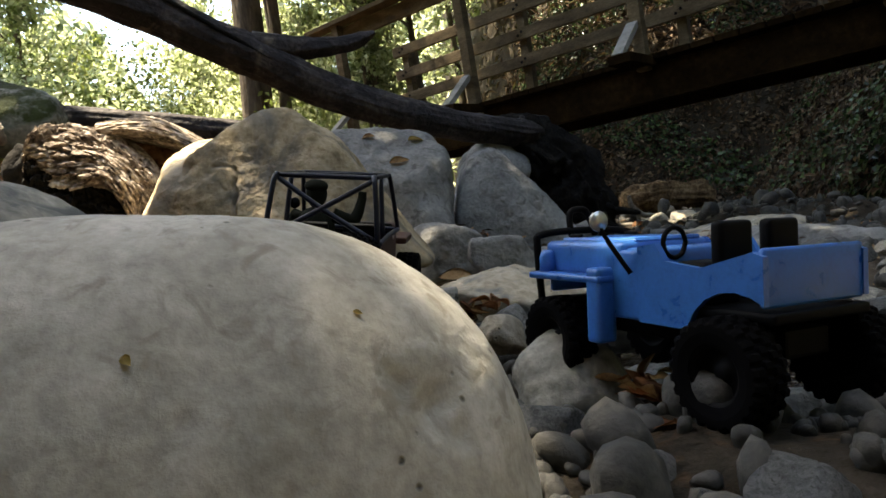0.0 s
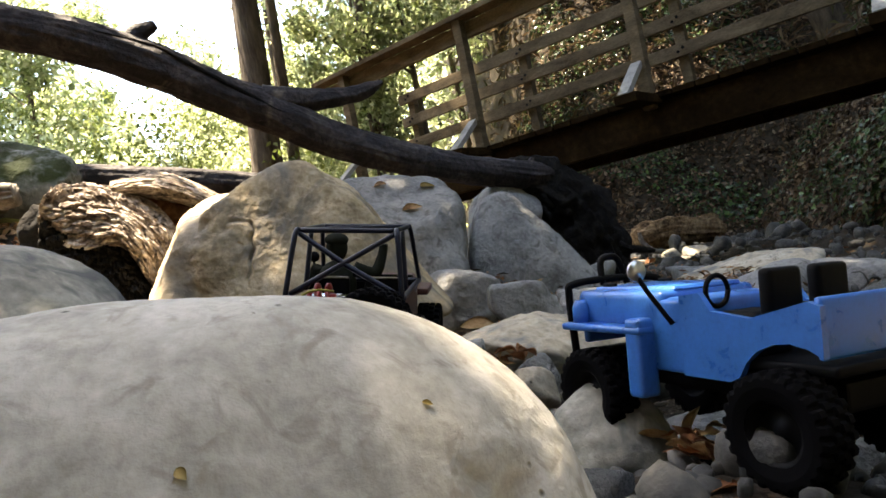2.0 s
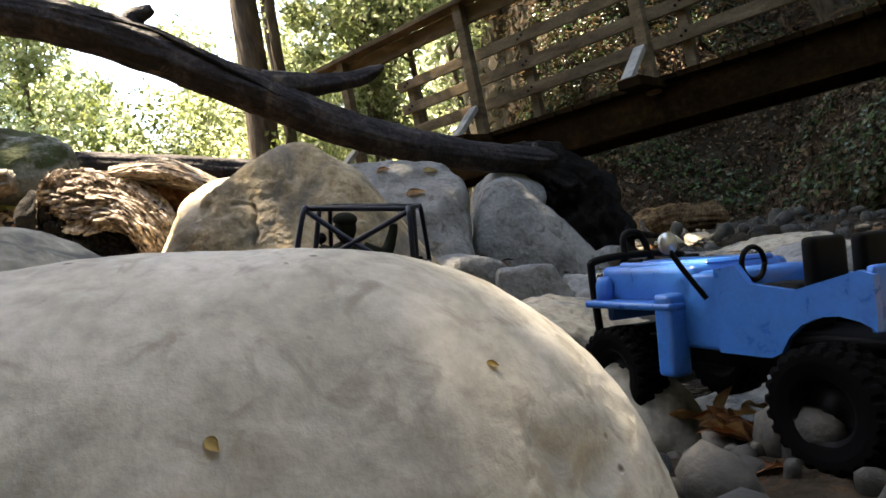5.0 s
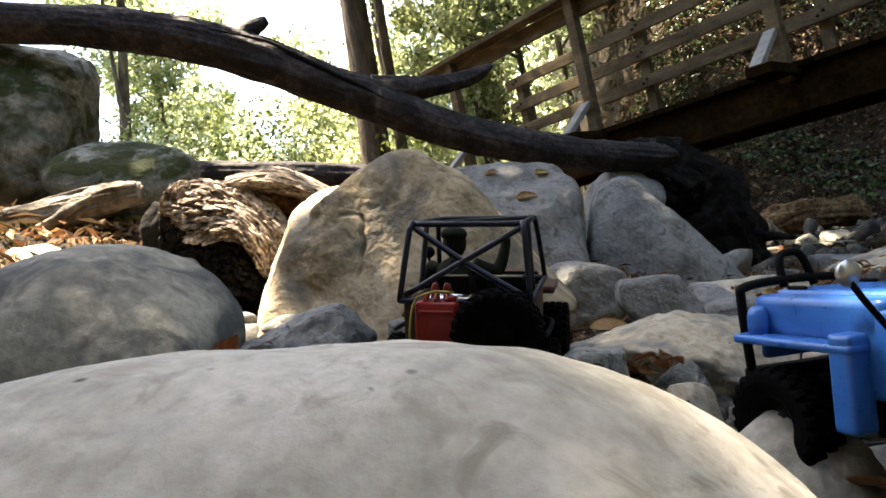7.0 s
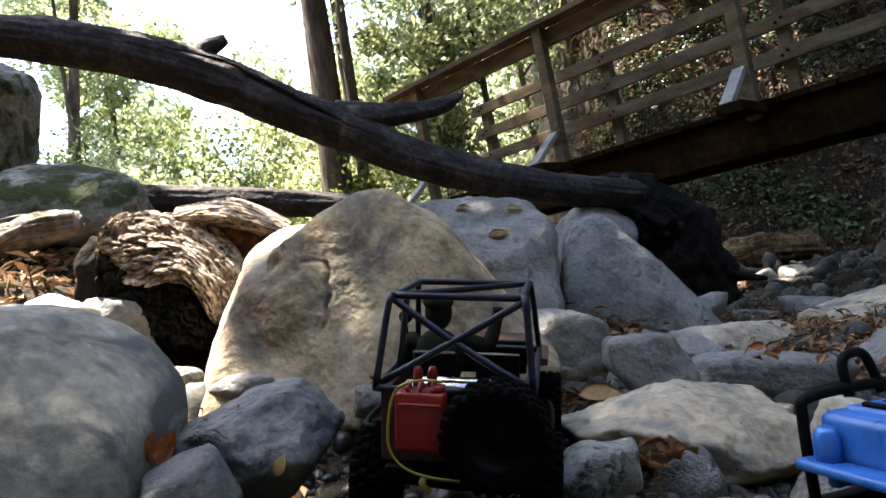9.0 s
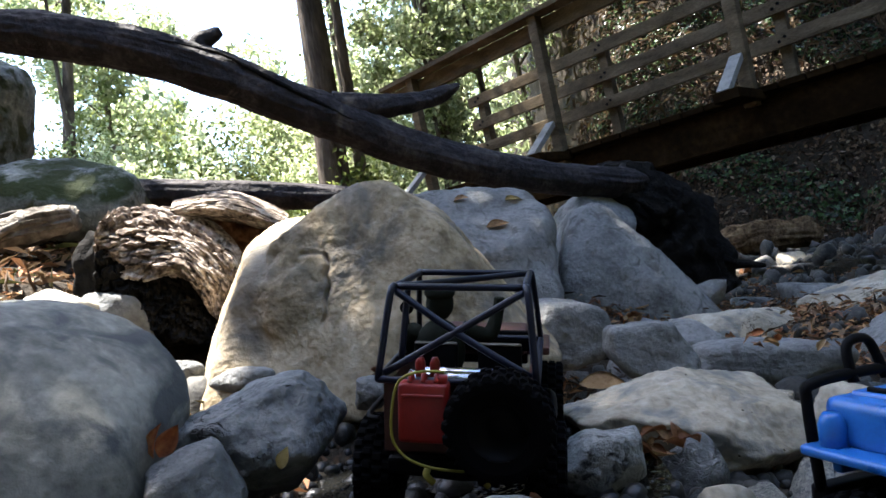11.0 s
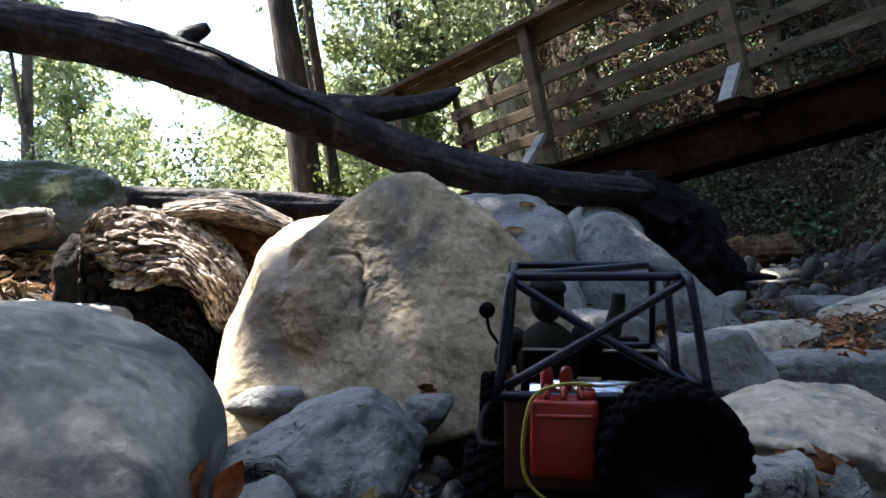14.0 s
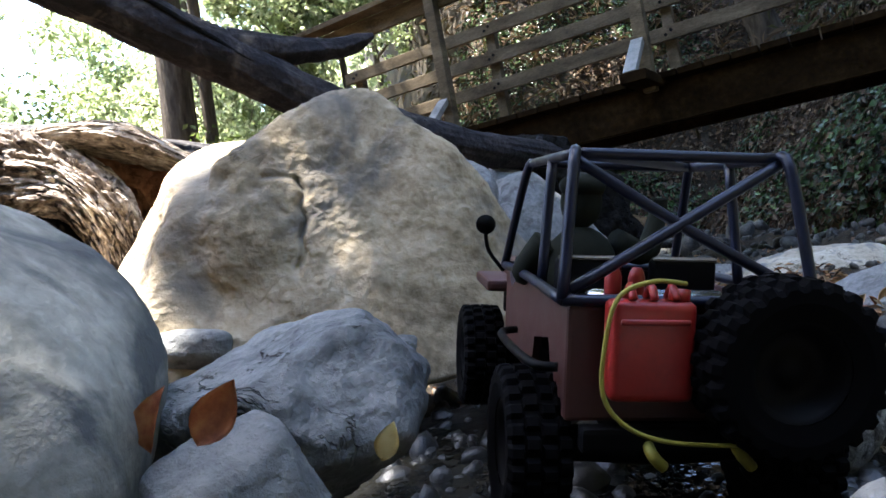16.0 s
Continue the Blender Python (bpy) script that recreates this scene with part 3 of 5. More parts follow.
boulder("rounded tan stone with dry leaves beside it", "tan", (0.604, 1.511, -0.011), (0.143, 0.114, 0.072), (-0, 11, 0), 39, 4)
boulder("wet dark stone in the creek", "wet", (0.350, 1.310, 0.027), (0.071, 0.057, 0.050), (-0, 11, 0), 40, 3)
boulder("rounded dark grey stone in the creek", "mottled", (0.151, 0.909, 0.052), (0.076, 0.066, 0.079), (-0, -22, 0), 41, 4, sharp=5)
boulder("flat wet pale stone in the creek", "wet", (0.379, 1.070, -0.023), (0.113, 0.091, 0.057), (-0, 11, 0), 42, 4)
boulder("tan stone at the waterline", "tan", (0.656, 1.191, -0.061), (0.095, 0.076, 0.064), (-0, 11, 0), 43, 4)
boulder("angular dark grey stone", "dark", (0.416, 0.870, -0.051), (0.063, 0.051, 0.063), (-0, 11, 0), 44, 3)
boulder("wet dark grey stone", "dark", (0.259, 0.789, -0.024), (0.075, 0.060, 0.046), (-0, 11, 0), 45, 3)
boulder("small dark grey stone", "dark", (0.114, 0.749, 0.031), (0.035, 0.028, 0.030), (-0, 11, 0), 46, 3)
boulder("small tan stone at the waterline", "tan", (0.570, 1.311, -0.044), (0.060, 0.048, 0.033), (-0, 11, 0), 47, 3)
boulder("angular grey stone in the creek bed", "grey", (0.176, 1.910, 0.147), (0.104, 0.083, 0.073), (-0, 11, 0), 48, 3)
boulder("flat grey slab strewn with dry leaves", "grey", (0.530, 2.260, 0.010), (0.210, 0.165, 0.062), (-0, 11, 0), 49, 4, sharp=6)
boulder("flat tan stone in the creek bed", "tan", (0.504, 1.711, 0.007), (0.079, 0.063, 0.046), (-0, 11, 0), 50, 3)
boulder("round pebble beside the boulder", "grey", (0.718, 3.322, 0.089), (0.073, 0.066, 0.061), (2, 11, 7), 51, 2)
boulder("grey stone far down the creek", "grey", (1.181, 4.089, -0.128), (0.166, 0.150, 0.060), (2, 11, 7), 52, 3)
boulder("grey stone far down the creek", "grey", (1.439, 3.817, -0.151), (0.222, 0.199, 0.111), (2, 11, 7), 53, 3)
boulder("pale stone far down the creek", "tan", (2.326, 7.146, -0.193), (0.115, 0.103, 0.101), (2, 11, 7), 54, 2)
boulder("pale stone far down the creek", "tan", (2.667, 7.288, -0.231), (0.188, 0.170, 0.105), (2, 11, 7), 55, 2)
boulder("pale stone far down the creek", "tan", (3.155, 7.551, -0.367), (0.228, 0.206, 0.100), (2, 11, 7), 56, 2)
boulder("mossy tan stone at the creek edge", "tan", (1.499, 3.583, -0.180), (0.234, 0.187, 0.117), (1, 12, 5), 57, 3)
boulder("small grey stone below the big boulder", "grey", (-0.464, 1.873, 0.177), (0.030, 0.027, 0.040), (4, 12, 10), 58, 3)
boulder("small white-grey stone below the big boulder", "grey", (-0.413, 1.636, 0.223), (0.040, 0.036, 0.035), (3, 11, 2), 59, 3)
boulder("small dark stone below the big boulder", "dark", (-0.314, 1.766, 0.265), (0.039, 0.035, 0.031), (3, 11, 2), 60, 3)
boulder("wet stone at the edge of the pool", "wet", (0.116, 1.429, 0.024), (0.059, 0.047, 0.075), (-1, 11, -8), 61, 3)
boulder("wet sparkling stone in the pool", "wet", (-0.893, 1.817, 0.303), (0.050, 0.045, 0.047), (2, 11, 7), 62, 3)
boulder("dark stone in the hollow under rotten wood", "dark", (-1.183, 2.038, 0.437), (0.103, 0.082, 0.118), (4, 12, 10), 63, 3)


# ---- fallen wood ----
def fallen_log():
    bm = tube([(-2.9, 2.66, 1.95), (-2.45, 2.82, 1.89), (-2.003, 2.973, 1.801), (-1.803, 3.042, 1.751), (-1.599, 3.113, 1.685), (-1.391, 3.185, 1.595), (-1.18, 3.258, 1.479), (-0.966, 3.332, 1.339), (-0.742, 3.41, 1.207), (-0.512, 3.49, 1.059), (-0.267, 3.574, 0.936), (-0.009, 3.664, 0.831), (0.263, 3.758, 0.742), (0.553, 3.859, 0.675), (0.68, 3.9, 0.66)],
              [0.085, 0.088, 0.092, 0.098, 0.102, 0.102, 0.102, 0.1, 0.098, 0.094, 0.09, 0.085, 0.082, 0.08, 0.045], 72, 0.07, 2.0, 16, ridge=0.13)
    log = part("fallen_log", bm, M_LOG)
    tagged(log, "long dark weathered fallen log lying across the creek boulders", "log")
    part("split", tube([(-1.381, 3.089, 1.652), (-1.172, 3.161, 1.569), (-1.05, 3.203, 1.48), (-0.926, 3.246, 1.385), (-0.801, 3.29, 1.288), (-0.694, 3.327, 1.205), (-0.605, 3.357, 1.146)], [0.003, 0.007, 0.010, 0.010, 0.009, 0.007, 0.003], 8, 0.5, 3.0, 10), M_ROOT, log, "long black drying crack")
    part("branch_stump", tube([(-0.756, 3.405, 1.263), (-0.605, 3.457, 1.248), (-0.462, 3.507, 1.243), (-0.327, 3.554, 1.25), (-0.227, 3.588, 1.272), (-0.16, 3.612, 1.299)], [0.075, 0.062, 0.047, 0.042, 0.036, 0.012], 30, 0.16, 5.0, 8, ridge=0.25), M_LOG, log, "broken forked branch with a splintered end")
    part("knot", tube([(-1.282, 3.229, 1.559), (-1.262, 3.229, 1.649), (-1.211, 3.247, 1.674), (-1.165, 3.263, 1.697)], [0.055, 0.046, 0.034, 0.022], 12, 0.2, 7.0), M_LOG, log)
    part("knot", tube([(0.106, 3.704, 0.83), (0.129, 3.712, 0.87)], [0.03, 0.010], 8, 0.2, 8.0), M_LOG, log)
    part("knot", tube([(0.565, 3.863, 0.728), (0.584, 3.869, 0.77)], [0.03, 0.012], 8, 0.2, 9.0), M_LOG, log)


def root_mass():
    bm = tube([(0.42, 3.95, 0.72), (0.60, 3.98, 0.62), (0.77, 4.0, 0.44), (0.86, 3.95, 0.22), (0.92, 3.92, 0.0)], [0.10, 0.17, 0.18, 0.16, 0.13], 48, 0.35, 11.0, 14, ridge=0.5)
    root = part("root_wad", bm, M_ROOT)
    tagged(root, "black rotten root mass under the log's broken end", "tree root")
    rng = random.Random(4)
    for k in range(9):
        a = Vector((0.5 + 0.06 * k * 0.8, 3.92, 0.6 - 0.06 * k))
        e = a + Vector((rng.uniform(0.05, 0.3), rng.uniform(-0.12, 0.1), rng.uniform(-0.2, 0.12)))
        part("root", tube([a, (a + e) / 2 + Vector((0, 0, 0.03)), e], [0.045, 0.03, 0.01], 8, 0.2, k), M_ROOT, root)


def loft_bm(sections, nu, nv, rough, seed, grain=(5.0, 30.0)):
    """A closed lump lofted through rings of corner points; its skin is torn into flakes that run along it."""
    def spline(p0, p1, p2, p3, t):
        return 0.5 * ((2 * p1) + (p2 - p0) * t + (2 * p0 - 5 * p1 + 4 * p2 - p3) * t * t + (3 * p1 - p0 - 3 * p2 + p3) * t ** 3)

    S = np.array(sections, float)
    n, m = S.shape[:2]
    ring = np.array([[spline(S[i, (k - 1) % m], S[i, k], S[i, (k + 1) % m], S[i, (k + 2) % m], t) for k in range(m) for t in np.arange(nv // m) / (nv // m)] for i in range(n)])
    rows = [spline(ring[max(i - 1, 0)], ring[i], ring[i + 1], ring[min(i + 2, n - 1)], t) for i in range(n - 1) for t in np.arange(nu // (n - 1)) / (nu // (n - 1))] + [ring[-1]]
    R = np.array(rows)
    mid = R.mean(axis=1, keepdims=True)
    w = R.shape[1]
    bm = bmesh.new()
    V = []
    for i in range(len(R)):
        row = []
        for k in range(w):
            p, c = Vector(R[i, k]), Vector(mid[i, 0])
            out = (p - c).normalized()
            u, a = i / len(R), 6.283 * k / w
            q = Vector((u * grain[0], math.cos(a) * grain[1] / 6, math.sin(a) * grain[1] / 6 + seed))
            near = noise.voronoi(q + 0.35 * noise.noise_vector(q * 1.7))[0]
            torn = 1.3 * min(1.0, 3.5 * (near[1] - near[0])) + 1.1 * noise.fractal(q * 0.6, 0.9, 2.0, 4) - 0.9 - 1.2 * max(0.0, noise.noise(q * 0.8) - 0.2)
            row.append(bm.verts.new(p + out * rough * torn + Vector((0, 0, 0.25 * rough * noise.noise(q * 5)))))
        V.append(row)
    for i in range(len(V) - 1):
        for k in range(w):
            bm.faces.new((V[i][k], V[i][(k + 1) % w], V[i + 1][(k + 1) % w], V[i + 1][k]))
    for row in (V[0], V[-1]):
        hub = bm.verts.new(sum((v.co for v in row), Vector()) / w)
        for k in range(w):
            bm.faces.new((hub, row[k], row[(k + 1) % w]))
    bmesh.ops.recalc_face_normals(bm, faces=bm.faces)
    return bm


# black body under the shell: the hollow's shade put into its colour
UNDERSIDE = [
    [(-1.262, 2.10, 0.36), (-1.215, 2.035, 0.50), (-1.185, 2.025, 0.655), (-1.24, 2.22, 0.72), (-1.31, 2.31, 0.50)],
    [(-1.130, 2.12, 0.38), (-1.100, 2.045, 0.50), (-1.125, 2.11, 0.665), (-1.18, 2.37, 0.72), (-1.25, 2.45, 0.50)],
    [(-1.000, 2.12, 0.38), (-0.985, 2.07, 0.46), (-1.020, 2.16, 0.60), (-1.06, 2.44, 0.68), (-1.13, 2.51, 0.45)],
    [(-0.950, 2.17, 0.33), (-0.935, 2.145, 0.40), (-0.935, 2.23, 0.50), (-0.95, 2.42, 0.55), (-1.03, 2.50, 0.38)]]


def rotten_stump():
    base = holder("rotten_trunk", pose(0, 0, 0))
    tagged(base, "broken hollow rotten trunk with shredded sunlit wood", "stump")
    part("bark_shell", loft_bm([
        [(-1.242, 2.118, 0.601), (-1.199, 2.050, 0.675), (-1.167, 2.031, 0.736), (-1.223, 2.224, 0.788), (-1.296, 2.310, 0.679)],
        [(-1.120, 2.103, 0.568), (-1.092, 2.053, 0.654), (-1.129, 2.165, 0.775), (-1.172, 2.371, 0.795), (-1.241, 2.449, 0.650)],
        [(-0.991, 2.098, 0.553), (-0.971, 2.068, 0.622), (-1.021, 2.210, 0.718), (-1.056, 2.446, 0.761), (-1.121, 2.515, 0.587)],
        [(-0.948, 2.137, 0.454), (-0.917, 2.128, 0.522), (-0.921, 2.256, 0.610), (-0.946, 2.423, 0.631), (-1.028, 2.499, 0.491)],
        [(-0.937, 2.192, 0.380), (-0.908, 2.193, 0.442), (-0.891, 2.263, 0.513), (-0.924, 2.409, 0.532), (-0.986, 2.457, 0.408)]], 200, 180, 0.016, 3.0, (7.0, 26.0)), M_FLAKE, base, "flaking outer wood, sunlit and shaded tones put into its colour", False)
    part("charred_underside", loft_bm(UNDERSIDE, 80, 80, 0.018, 19.0, (9.0, 40.0)), M_ROOT, base, "black hollow underside, its shade put into the colour", False)
    part("upper_slab", loft_bm([
        [(-1.101, 2.300, 0.759), (-1.074, 2.281, 0.790), (-1.203, 2.567, 0.852), (-1.213, 2.567, 0.798)],
        [(-0.992, 2.313, 0.747), (-0.986, 2.312, 0.795), (-1.142, 2.674, 0.870), (-1.147, 2.676, 0.792)],
        [(-0.910, 2.344, 0.718), (-0.908, 2.371, 0.790), (-1.046, 2.735, 0.865), (-1.046, 2.689, 0.766)],
        [(-0.837, 2.384, 0.680), (-0.836, 2.412, 0.741), (-0.932, 2.701, 0.804), (-0.948, 2.702, 0.721)],
        [(-0.773, 2.423, 0.635), (-0.773, 2.441, 0.689), (-0.838, 2.664, 0.735), (-0.850, 2.665, 0.675)]], 120, 100, 0.008, 8.0, (3.0, 34.0)), M_ROT, base, "pale splintered slab of outer wood", False)
    part("heartwood", loft_bm([
        [(-1.102, 2.484, 0.662), (-1.085, 2.502, 0.798), (-1.161, 2.673, 0.826), (-1.189, 2.675, 0.682)],
        [(-1.037, 2.556, 0.570), (-0.998, 2.553, 0.774), (-1.051, 2.687, 0.794), (-1.093, 2.690, 0.578)],
        [(-0.872, 2.467, 0.502), (-0.849, 2.512, 0.712), (-0.913, 2.705, 0.736), (-0.957, 2.708, 0.509)]], 60, 60, 0.008, 12.0), M_ROTRED, base, "reddish split heartwood", False)
    # black wall added behind the hollow, standing for the deep shade there
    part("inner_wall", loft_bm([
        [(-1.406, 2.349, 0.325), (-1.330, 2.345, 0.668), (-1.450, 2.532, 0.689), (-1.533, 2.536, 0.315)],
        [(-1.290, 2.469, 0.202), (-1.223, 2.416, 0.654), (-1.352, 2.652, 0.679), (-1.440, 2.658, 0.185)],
        [(-1.103, 2.451, 0.100), (-0.999, 2.401, 0.528), (-1.121, 2.688, 0.541), (-1.214, 2.691, 0.074)]], 60, 60, 0.02, 15.0), M_ROOT, base, "added black wall that stands for the dark hollow", False)
    part("broken_end", tube([(-1.27, 2.13, 0.45), (-1.26, 2.12, 0.56), (-1.25, 2.12, 0.66), (-1.225, 2.14, 0.73)], [0.045, 0.05, 0.05, 0.03], 30, 0.3, 6.0, 10, ridge=0.6), M_ROOT, base, "black broken end of the trunk")


fallen_log()
root_mass()
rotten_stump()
part_back = part("old_log", tube([(-2.3, 3.4, 1.12), (-1.895, 3.546, 1.10), (-1.4, 3.80, 1.02), (-0.895, 4.042, 0.93), (-0.75, 4.1, 0.91)], [0.09, 0.085, 0.08, 0.06, 0.04], 40, 0.14, 21.0, 14, ridge=0.2), M_LOG)
tagged(part_back, "dark old log lying on the terrace behind the boulders", "log")
drift = part("driftwood", tube([(-2.6, 2.20, 0.80), (-2.235, 2.247, 0.804), (-1.803, 2.347, 0.826), (-1.630, 2.396, 0.842), (-1.475, 2.424, 0.846)], [0.06, 0.062, 0.056, 0.05, 0.040], 60, 0.16, 31.0, 18, ridge=0.6), M_DRIFT)
tagged(drift, "split grey driftwood branch on the bank", "driftwood")
part("branch", tube([(-1.90, 2.25, 0.745), (-1.75, 2.29, 0.79), (-1.684, 2.310, 0.825), (-1.62, 2.35, 0.86)], [0.02, 0.018, 0.016, 0.008], 10, 0.3, 33.0), M_DRIFT, drift)
part("branch", tube([(-2.0, 2.33, 0.85), (-1.80, 2.38, 0.885), (-1.66, 2.43, 0.905)], [0.022, 0.02, 0.012], 10, 0.3, 35.0), M_DRIFT, drift)
farlog = part("log_piece", tube([(2.25, 8.05, 0.03), (2.7, 8.2, 0.03), (3.4, 8.45, -0.06)], [0.12, 0.16, 0.15], 48, 0.2, 41.0, 20, ridge=0.5), M_OLDLOG)
tagged(farlog, "short brown log lying far down the creek", "log")
white = part("dead_branch", tube([(2.18, 7.6, 0.12), (2.2, 7.6, 0.0), (2.32, 7.62, -0.12), (2.5, 7.65, -0.16)], [0.02, 0.03, 0.03, 0.02], 8, 0.2, 43.0), M_DRIFT)
tagged(white, "bleached bent dead branch in the creek bed", "branch")
stick = part("long_pole", tube([(1.5, 6.0, -0.10), (2.3, 6.3, -0.21), (3.2, 6.65, -0.34)], [0.05, 0.055, 0.04], 10, 0.15, 45.0), M_DRIFT)
tagged(stick, "long dead pole lying across the far creek bed", "branch")


# ---- bridge ----
def bridge():
    """Footbridge: its own x axis runs along the deck, y away from the creek's near side, z up."""
    ax = -39.4
    base = holder("footbridge", pose(0.474, 5.406, 0.017, 0, 0, ax))
    tagged(base, "weathered timber footbridge with plank railings over the creek", "bridge")
    L0, L1, W, DECK = -1.75, 7.6, 0.92, 1.08

    def beam(name, x0, x1, y, z, sy, sz, mat=M_TIMBER, label=""):
        return part(name, boxed((x1 - x0, sy, sz), ((x0 + x1) / 2, y, z), 0.006), mat, base, label, False)

    for y in (0.06, W - 0.06):
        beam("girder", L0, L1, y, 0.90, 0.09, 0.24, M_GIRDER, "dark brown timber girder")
    x, n = L0, 0
    while x < L1:
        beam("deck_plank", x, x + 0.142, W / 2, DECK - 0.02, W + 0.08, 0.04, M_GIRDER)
        x += 0.15
    # beam() lays planks along x; deck planks are short along x and span y
    for k in range(-1, 6):
        x = 1.383 * k
        post = part("post", boxed((0.08, 0.08, 1.13), (x, -0.03, 1.545), 0.008), M_TIMBER, base, "", False)
        if k < 5:
            part("brace", boxed((0.075, 0.40, 0.04), (0, 0, 0), 0.004, 2, pose(0, 0, 0, 0, 0, 0)), M_BRACE, base, "grey diagonal brace", False).matrix_local = pose(x - 0.02, -0.225, 1.175, 36, 0, 0)
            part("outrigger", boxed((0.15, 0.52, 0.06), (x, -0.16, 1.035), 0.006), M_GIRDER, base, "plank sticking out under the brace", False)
        part("far_post", boxed((0.08, 0.08, 0.93), (x, W - 0.02, 1.535), 0.006), M_TIMBER, base, "", False)
    for z in (1.95, 1.715, 1.48):
        beam("rail", L0 + 0.25, L1, W - 0.085, z, 0.04, 0.10)
    for k in range(-1, 6):
        for z in (1.95, 1.715, 1.48):
            for dx in (-0.018, 0.022):
                part("bolt", tube([(1.383 * k + dx, W - 0.112, z + 0.6 * dx), (1.383 * k + dx, W - 0.100, z + 0.6 * dx)], 0.012, 8, 0, 0, 1), M_BLACK, base, "dark rusted bolt head", False)
    beam("handrail", L0, L1, -0.03, 2.125, 0.15, 0.04)
    beam("rail", L0, L1, 0.035, 2.03, 0.04, 0.13)


bridge()

# ---- toy trucks ----
def wheel(parent, x, y, z, r=0.058, w=0.046, name="wheel"):
    """Knobbly tyre on a dark rim, its axle along x."""
    hub = part(name, ring_bm(r * 0.55, w * 0.8, 24), M_BLACK, parent, "black rim")
    bm = bmesh.new()
    prof = [(0.55, -0.42, 0), (0.75, -0.50, 0), (0.88, -0.50, 0.4), (0.955, -0.44, 1), (0.965, -0.28, 1), (0.965, -0.25, 0), (0.965, -0.22, 2), (0.975, -0.04, 2), (0.97, 0.0, 0),
            (0.975, 0.04, 1), (0.965, 0.22, 1), (0.965, 0.25, 0), (0.965, 0.28, 2), (0.955, 0.44, 2), (0.88, 0.50, 0.4), (0.75, 0.50, 0), (0.55, 0.42, 0)]
    n = 120
    rows = []
    for k in range(n):
        a = 2 * math.pi * k / n
        row = []
        for p, q, lug in prof:
            up = (k % 5 < 3) if lug in (1, 0.4) else ((k + 2) % 5 < 3) if lug == 2 else False
            h = p + (0.035 if lug >= 1 else 0.02) * (1 if up else -1 if lug else -1.2) if lug or p > 0.9 else p
            row.append(bm.verts.new((w * q, r * h * math.cos(a), r * h * math.sin(a))))
        rows.append(row)
    for k in range(n):
        for i in range(len(prof) - 1):
            bm.faces.new((rows[k][i], rows[k][i + 1], rows[(k + 1) % n][i + 1], rows[(k + 1) % n][i]))
    part("tyre", bm, M_RUBBER, hub, "black knobbly rubber tyre", False)
    hub.matrix_local = pose(x, y, z)
    return hub


def ring_bm(r, w, n=24):
    bm = bmesh.new()
    prof = [(0.0, 0.15), (0.25, 0.2), (0.3, 0.12), (0.8, 0.1), (0.88, 0.45), (1.0, 0.5)]
    for s in (1, -1):
        rows = []
        for k in range(n):
            a = 2 * math.pi * k / n * s
            rows.append([bm.verts.new((s * w * q, r * p * math.cos(a), r * p * math.sin(a))) for p, q in prof])
        for k in range(n):
            for i in range(len(prof) - 1):
                bm.faces.new((rows[k][i], rows[k][i + 1], rows[(k + 1) % n][i + 1], rows[(k + 1) % n][i]))
    bmesh.ops.remove_doubles(bm, verts=bm.verts, dist=1e-5)
    return bm


def rail_bar(parent, points, r=0.0042, mat=None, name="cage_bar", label=""):
    return part(name, tube(points, r, 8, 0, 0, 4), mat or M_CAGE, parent, label)


